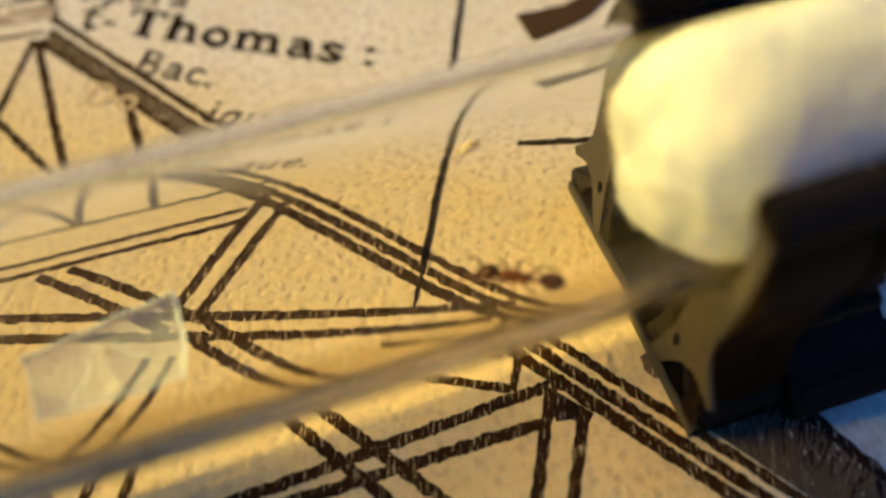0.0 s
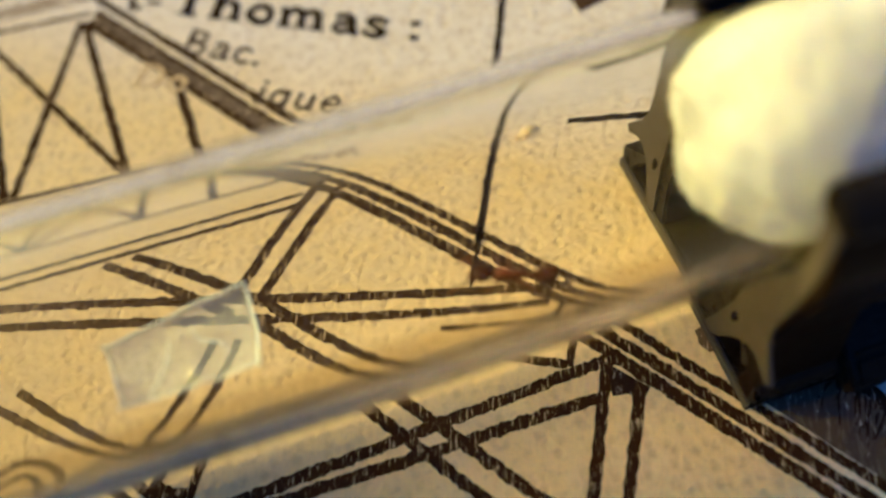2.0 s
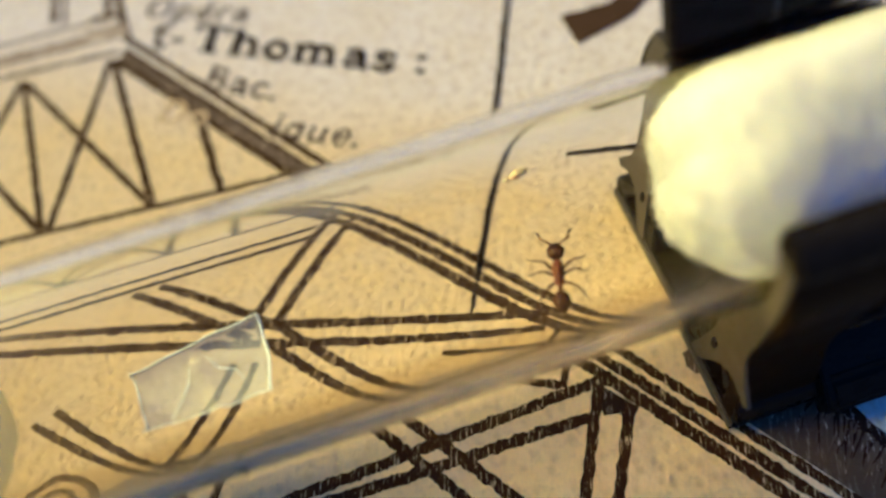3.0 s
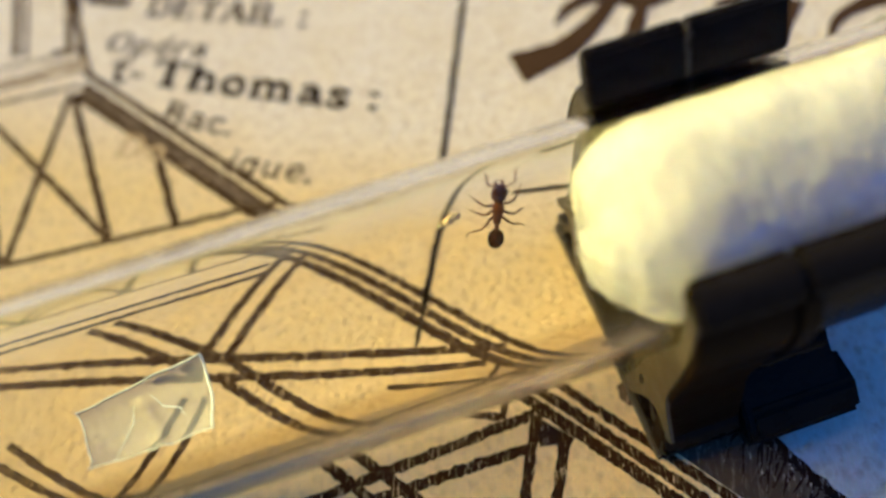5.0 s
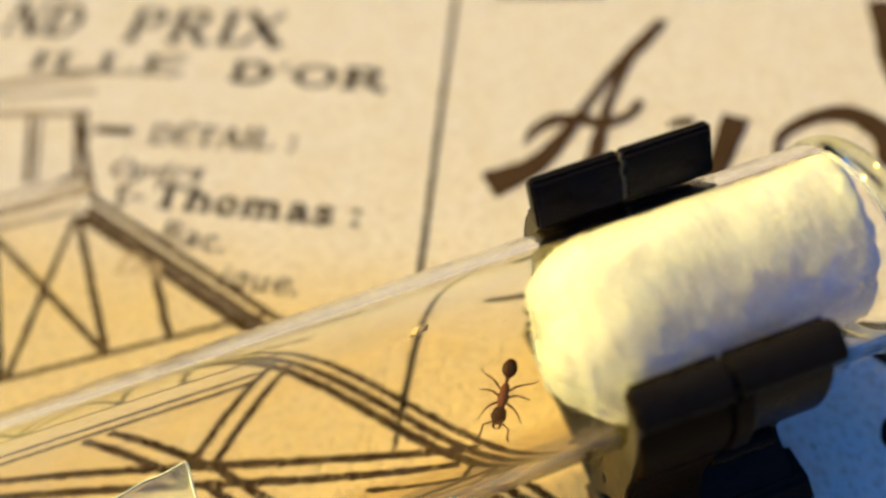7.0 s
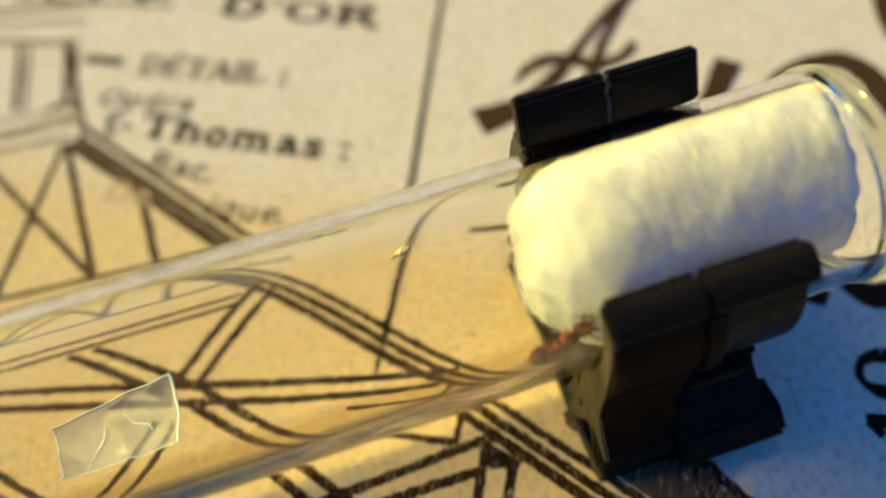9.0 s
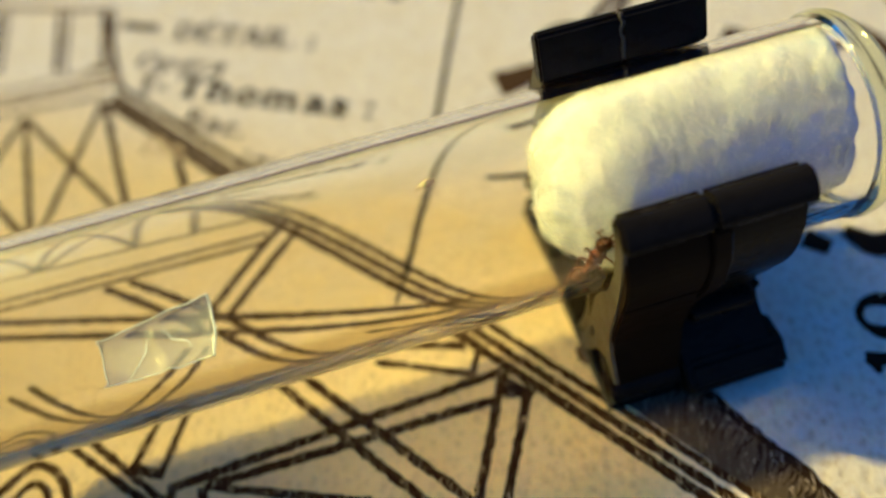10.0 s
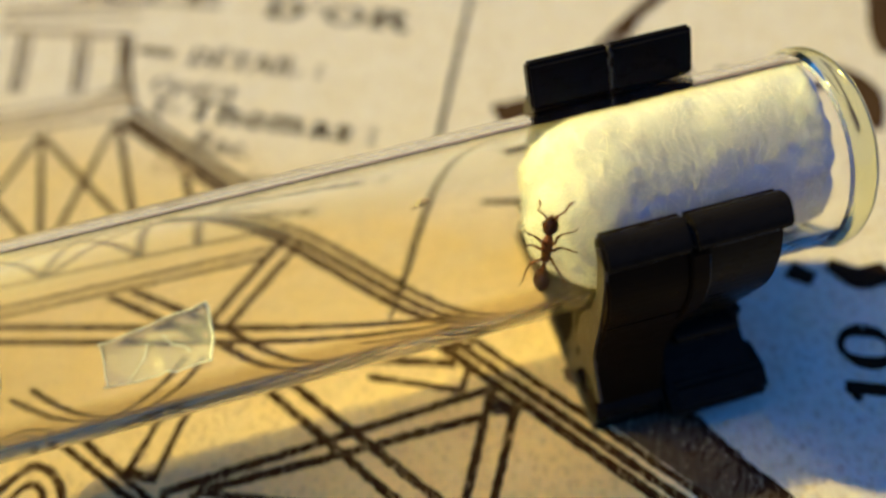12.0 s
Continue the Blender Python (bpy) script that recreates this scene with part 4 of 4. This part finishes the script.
def plastic_scrap():
    """A torn curled bit of clear plastic on the tube's floor."""
    t = thing("plastic_scrap", "torn bluish clear plastic scrap inside the glass tube", "plastic scrap", AX @ pose(0, 0, AXIS_Z))
    bm = bmesh.new()
    nu, nv = 22, 14
    rows_top, rows_low = [], []

    def spot(u, v, r):
        s = (1 - v) * (-3.54 + 1.15 * u) + v * (-3.49 + 1.07 * u)
        th = (1 - v) * (-66 + 12 * u) + v * (-106.0)
        s += 0.03 * noise.noise(Vector((u * 3, v * 3, 1))) * (1 if u in (0, 1) else 0.3)
        th += 2.0 * noise.noise(Vector((u * 4, v * 4, 7)))
        r -= 0.055 * math.exp(-((u - 0.42 - 0.18 * v) / 0.05) ** 2) * (v > 0.25) + 0.05 * math.exp(-((v - 0.25 - 0.5 * (u - 0.45)) / 0.07) ** 2) * (0.45 < u < 0.85)
        r -= 0.03 * (abs(u - 0.5) * 2) ** 4 + 0.06 * (abs(v - 0.5) * 2) ** 8
        a = radians(th)
        return Vector((s, r * math.cos(a), r * math.sin(a)))

    for i in range(nu + 1):
        rows_top.append([bm.verts.new(spot(i / nu, j / nv, 0.862)) for j in range(nv + 1)])
        rows_low.append([bm.verts.new(spot(i / nu, j / nv, 0.872)) for j in range(nv + 1)])
    for i in range(nu):
        for j in range(nv):
            bm.faces.new((rows_top[i][j], rows_top[i + 1][j], rows_top[i + 1][j + 1], rows_top[i][j + 1]))
            bm.faces.new((rows_low[i][j], rows_low[i][j + 1], rows_low[i + 1][j + 1], rows_low[i + 1][j]))
    for i in range(nu):
        for j in (0, nv):
            bm.faces.new((rows_top[i][j], rows_low[i][j], rows_low[i + 1][j], rows_top[i + 1][j]))
    for j in range(nv):
        for i in (0, nu):
            bm.faces.new((rows_top[i][j], rows_top[i][j + 1], rows_low[i][j + 1], rows_low[i][j]))
    bmesh.ops.recalc_face_normals(bm, faces=bm.faces)
    part("film", bm, SCRAP, t).visible_shadow = False
    bm = bmesh.new()
    n = 40
    for (u0, v0), (u1, v1) in (((0, 0), (1, 0)), ((1, 0), (1, 1)), ((1, 1), (0, 1)), ((0, 1), (0, 0))):
        tube_along(bm, [spot(u0 + (u1 - u0) * k / n, v0 + (v1 - v0) * k / n, 0.862) for k in range(n + 1)], [0.006 + 0.006 * (u0 == 1 and u1 == 1)] * (n + 1), 5)
    part("torn_edge", bm, EDGE, t, "whitish torn edge")
    for path in (((0.40, 0.28), (0.36, 0.5), (0.28, 0.70), (0.20, 0.92)), ((0.55, 0.22), (0.62, 0.42), (0.74, 0.52), (0.78, 0.66))):
        bm = bmesh.new()
        tube_along(bm, [spot(u, v, 0.855) for u, v in path], [0.003, 0.007, 0.006, 0.002], 5)
        part("crease", bm, EDGE, t, "pale crease")
    return t


def crumb():
    a = radians(-19)
    t = thing("crumb", "pale husk stuck to the inside of the glass tube", "crumb", AX @ pose(0.06, 0.835 * math.cos(a), AXIS_Z + 0.835 * math.sin(a), 0, 0, 12))
    part("husk", blob(0.075, 0.035, 0.04, 20, 12, 0.5, 4), CRUMB, t)
    part("shard", blob(0.035, 0.02, 0.018, 12, 8, 0.6, 9, (-0.11, 0.0, -0.02)), CRUMB, t)
    return t


test_tube()
cotton_plug("white fluffy cotton wool plug in the tube's mouth", 0.95, 4.02, 0.85, 0, COTTON, 6000, slack=0.34, tuft=0.07)
cotton_plug("damp yellowish cotton plug deep inside the tube", -8.6, -4.46, 0.85, 31, DAMP, 500)
tube_clip()
plastic_scrap()
crumb()


# ---- the ant ----
def ant():
    t = thing("ant", "reddish brown ant with a dark shiny gaster walking inside the tube", "ant")
    head = part("head", blob(0.090, 0.074, 0.058, 20, 14, 0.10, 1), HEAD, t, "dark brown head", pose(0.235, 0, 0.0, 0, 12, 0))
    for side in (-1, 1):
        part("eye", blob(0.014, 0.010, 0.014, 10, 8), GASTER, head, m=pose(0.015, side * 0.068, 0.018))
        part("mandible", tube_along(bmesh.new(), [(0.07, side * 0.035, -0.015), (0.115, side * 0.03, -0.03), (0.13, side * 0.004, -0.035)], [0.016, 0.013, 0.005], 8), LEG, head)
        part("antenna", tube_along(bmesh.new(), [(0.06, side * 0.03, 0.025), (0.09, side * 0.08, 0.05), (0.12, side * 0.125, 0.055), (0.17, side * 0.125, 0.035), (0.22, side * 0.135, 0.01), (0.265, side * 0.16, -0.015)], [0.009, 0.008, 0.009, 0.009, 0.011, 0.007], 8), LEG, head)
    bm = bmesh.new()
    prof = [(0.160, 0.016), (0.145, 0.034), (0.10, 0.050), (0.05, 0.054), (0.01, 0.046), (-0.04, 0.042), (-0.085, 0.034), (-0.105, 0.014)]
    ring_loft(bm, [[(x, r * math.cos(q), 0.006 * math.sin(x * 30) + r * 1.02 * math.sin(q)) for q in (2 * math.pi * k / 16 for k in range(16))] for x, r in prof])
    bmesh.ops.recalc_face_normals(bm, faces=bm.faces)
    part("thorax", bm, THORAX, t, "reddish brown thorax")
    part("petiole", blob(0.026, 0.020, 0.030, 12, 8, 0, 0), THORAX, t, m=pose(-0.118, 0, 0.0))
    part("postpetiole", blob(0.024, 0.025, 0.027, 12, 8, 0, 0), THORAX, t, m=pose(-0.158, 0, 0.0))
    bm = blob(0.105, 0.076, 0.070, 24, 16, 0.04, 3)
    for v in bm.verts:
        v.co.y *= 1 - 1.6 * max(0.0, -v.co.x - 0.03)
        v.co.z *= 1 - 1.6 * max(0.0, -v.co.x - 0.03)
    part("gaster", bm, GASTER, t, "dark brown shiny gaster", pose(-0.262, 0, 0.006))
    legs = []
    for side in (-1, 1):
        for x, reach, fan in ((0.085, 0.15, 0.12), (0.025, 0.17, 0.0), (-0.045, 0.17, -0.15)):
            knee = (fan * 0.55, side * reach * 0.62, 0.045)
            leg = part("leg", tube_along(bmesh.new(), [(0, 0, -0.012), (fan * 0.12, side * 0.03, -0.01), (fan * 0.3, side * reach * 0.34, 0.026), knee], [0.017, 0.012, 0.013, 0.008], 8), LEG, t, m=pose(x, side * 0.032, -0.02))
            part("tibia", tube_along(bmesh.new(), [knee, (fan * 0.85, side * reach * 0.95, 0.0), (fan * 1.15, side * reach * 1.16, -0.050), (fan * 1.45, side * reach * 1.34, -0.058)], [0.009, 0.008, 0.005, 0.004], 7), LEG, leg)
            legs.append((leg, x, side))
    return t, legs


ANT, ANT_LEGS = ant()


# ---- what moves ----
def on_wall(s, angle, heading, r):
    """The ant's pose on the inside of the tube: place along it, angle round it, heading from the tube's axis, distance from it."""
    a, h = radians(angle), radians(heading)
    up = Vector((0, -math.cos(a), -math.sin(a)))
    side_way = Vector((0, -math.sin(a), math.cos(a)))
    ahead = Vector((1, 0, 0)) * math.cos(h) + side_way * math.sin(h)
    m = Matrix((ahead, up.cross(ahead), up)).transposed().to_4x4()
    m.translation = Vector((s, r * math.cos(a), AXIS_Z + r * math.sin(a)))
    return scaled(AX @ m)


def motions():
    walk(ANT, [(t, on_wall(s, a, h, r)) for t, s, a, h, r in (
        (0.0, 0.12, -105, 144, 0.79),
        (0.5, 0.06, -107, 141, 0.79),
        (1.0, -0.15, -102, 146, 0.79),
        (1.5, -0.24, -104, 147, 0.79),
        (2.0, -0.40, -100, 156, 0.79),
        (2.5, -0.16, -103, 126, 0.77),
        (2.7, 0.10, -98, 112, 0.77),
        (2.9, 0.06, -96, 82, 0.77),
        (3.0, 0.13, -92, 76, 0.77),
        (3.3, 0.26, -71, 53, 0.78),
        (3.5, 0.49, -52, 59, 0.77),
        (3.7, 0.57, -36, 67, 0.77),
        (5.3, 0.45, -20, 76, 0.78),
        (5.5, 0.50, -15, 59, 0.79),
        (6.0, 0.56, -3, 43, 0.79),
        (6.5, 0.69, 10, 19, 0.80),
        (6.7, 0.68, 3, 8, 0.80),
        (6.75, 0.68, -30, -25, 0.80),
        (6.8, 0.67, -66, -70, 0.79),
        (6.9, 0.61, -89, -120, 0.78),
        (7.0, 0.63, -84, -123, 0.77),
        (7.3, 0.48, -109, -97, 0.77),
        (7.5, 0.73, -119, -60, 0.78),
        (7.7, 0.87, -127, -36, 0.79),
        (9.3, 1.12, -184, -50, 0.79),
        (9.5, 1.18, -182, -57, 0.79),
        (10.0, 1.18, -180, -68, 0.79),
        (10.5, 1.07, -172, -96, 0.79),
        (11.0, 1.00, -178, -112, 0.79),
        (11.5, 0.96, -190, -102, 0.79),
        (11.8, 0.88, -207, -86, 0.79),
        (12.0, 0.91, -209, -72, 0.79),
    )])
    for k, (leg, x, side) in enumerate(ANT_LEGS):
        phase = 0.5 * (k % 2) + 0.1 * k
        rows = []
        for j in range(49):
            t = 0.25 * j
            swing = 11 * math.sin(2 * math.pi * (2.1 * t + phase))
            rows.append((t, scaled(pose(x, side * 0.032, -0.02, side * 4 * math.cos(2 * math.pi * (2.1 * t + phase)), 0, side * swing))))
        walk(leg, rows)


motions()
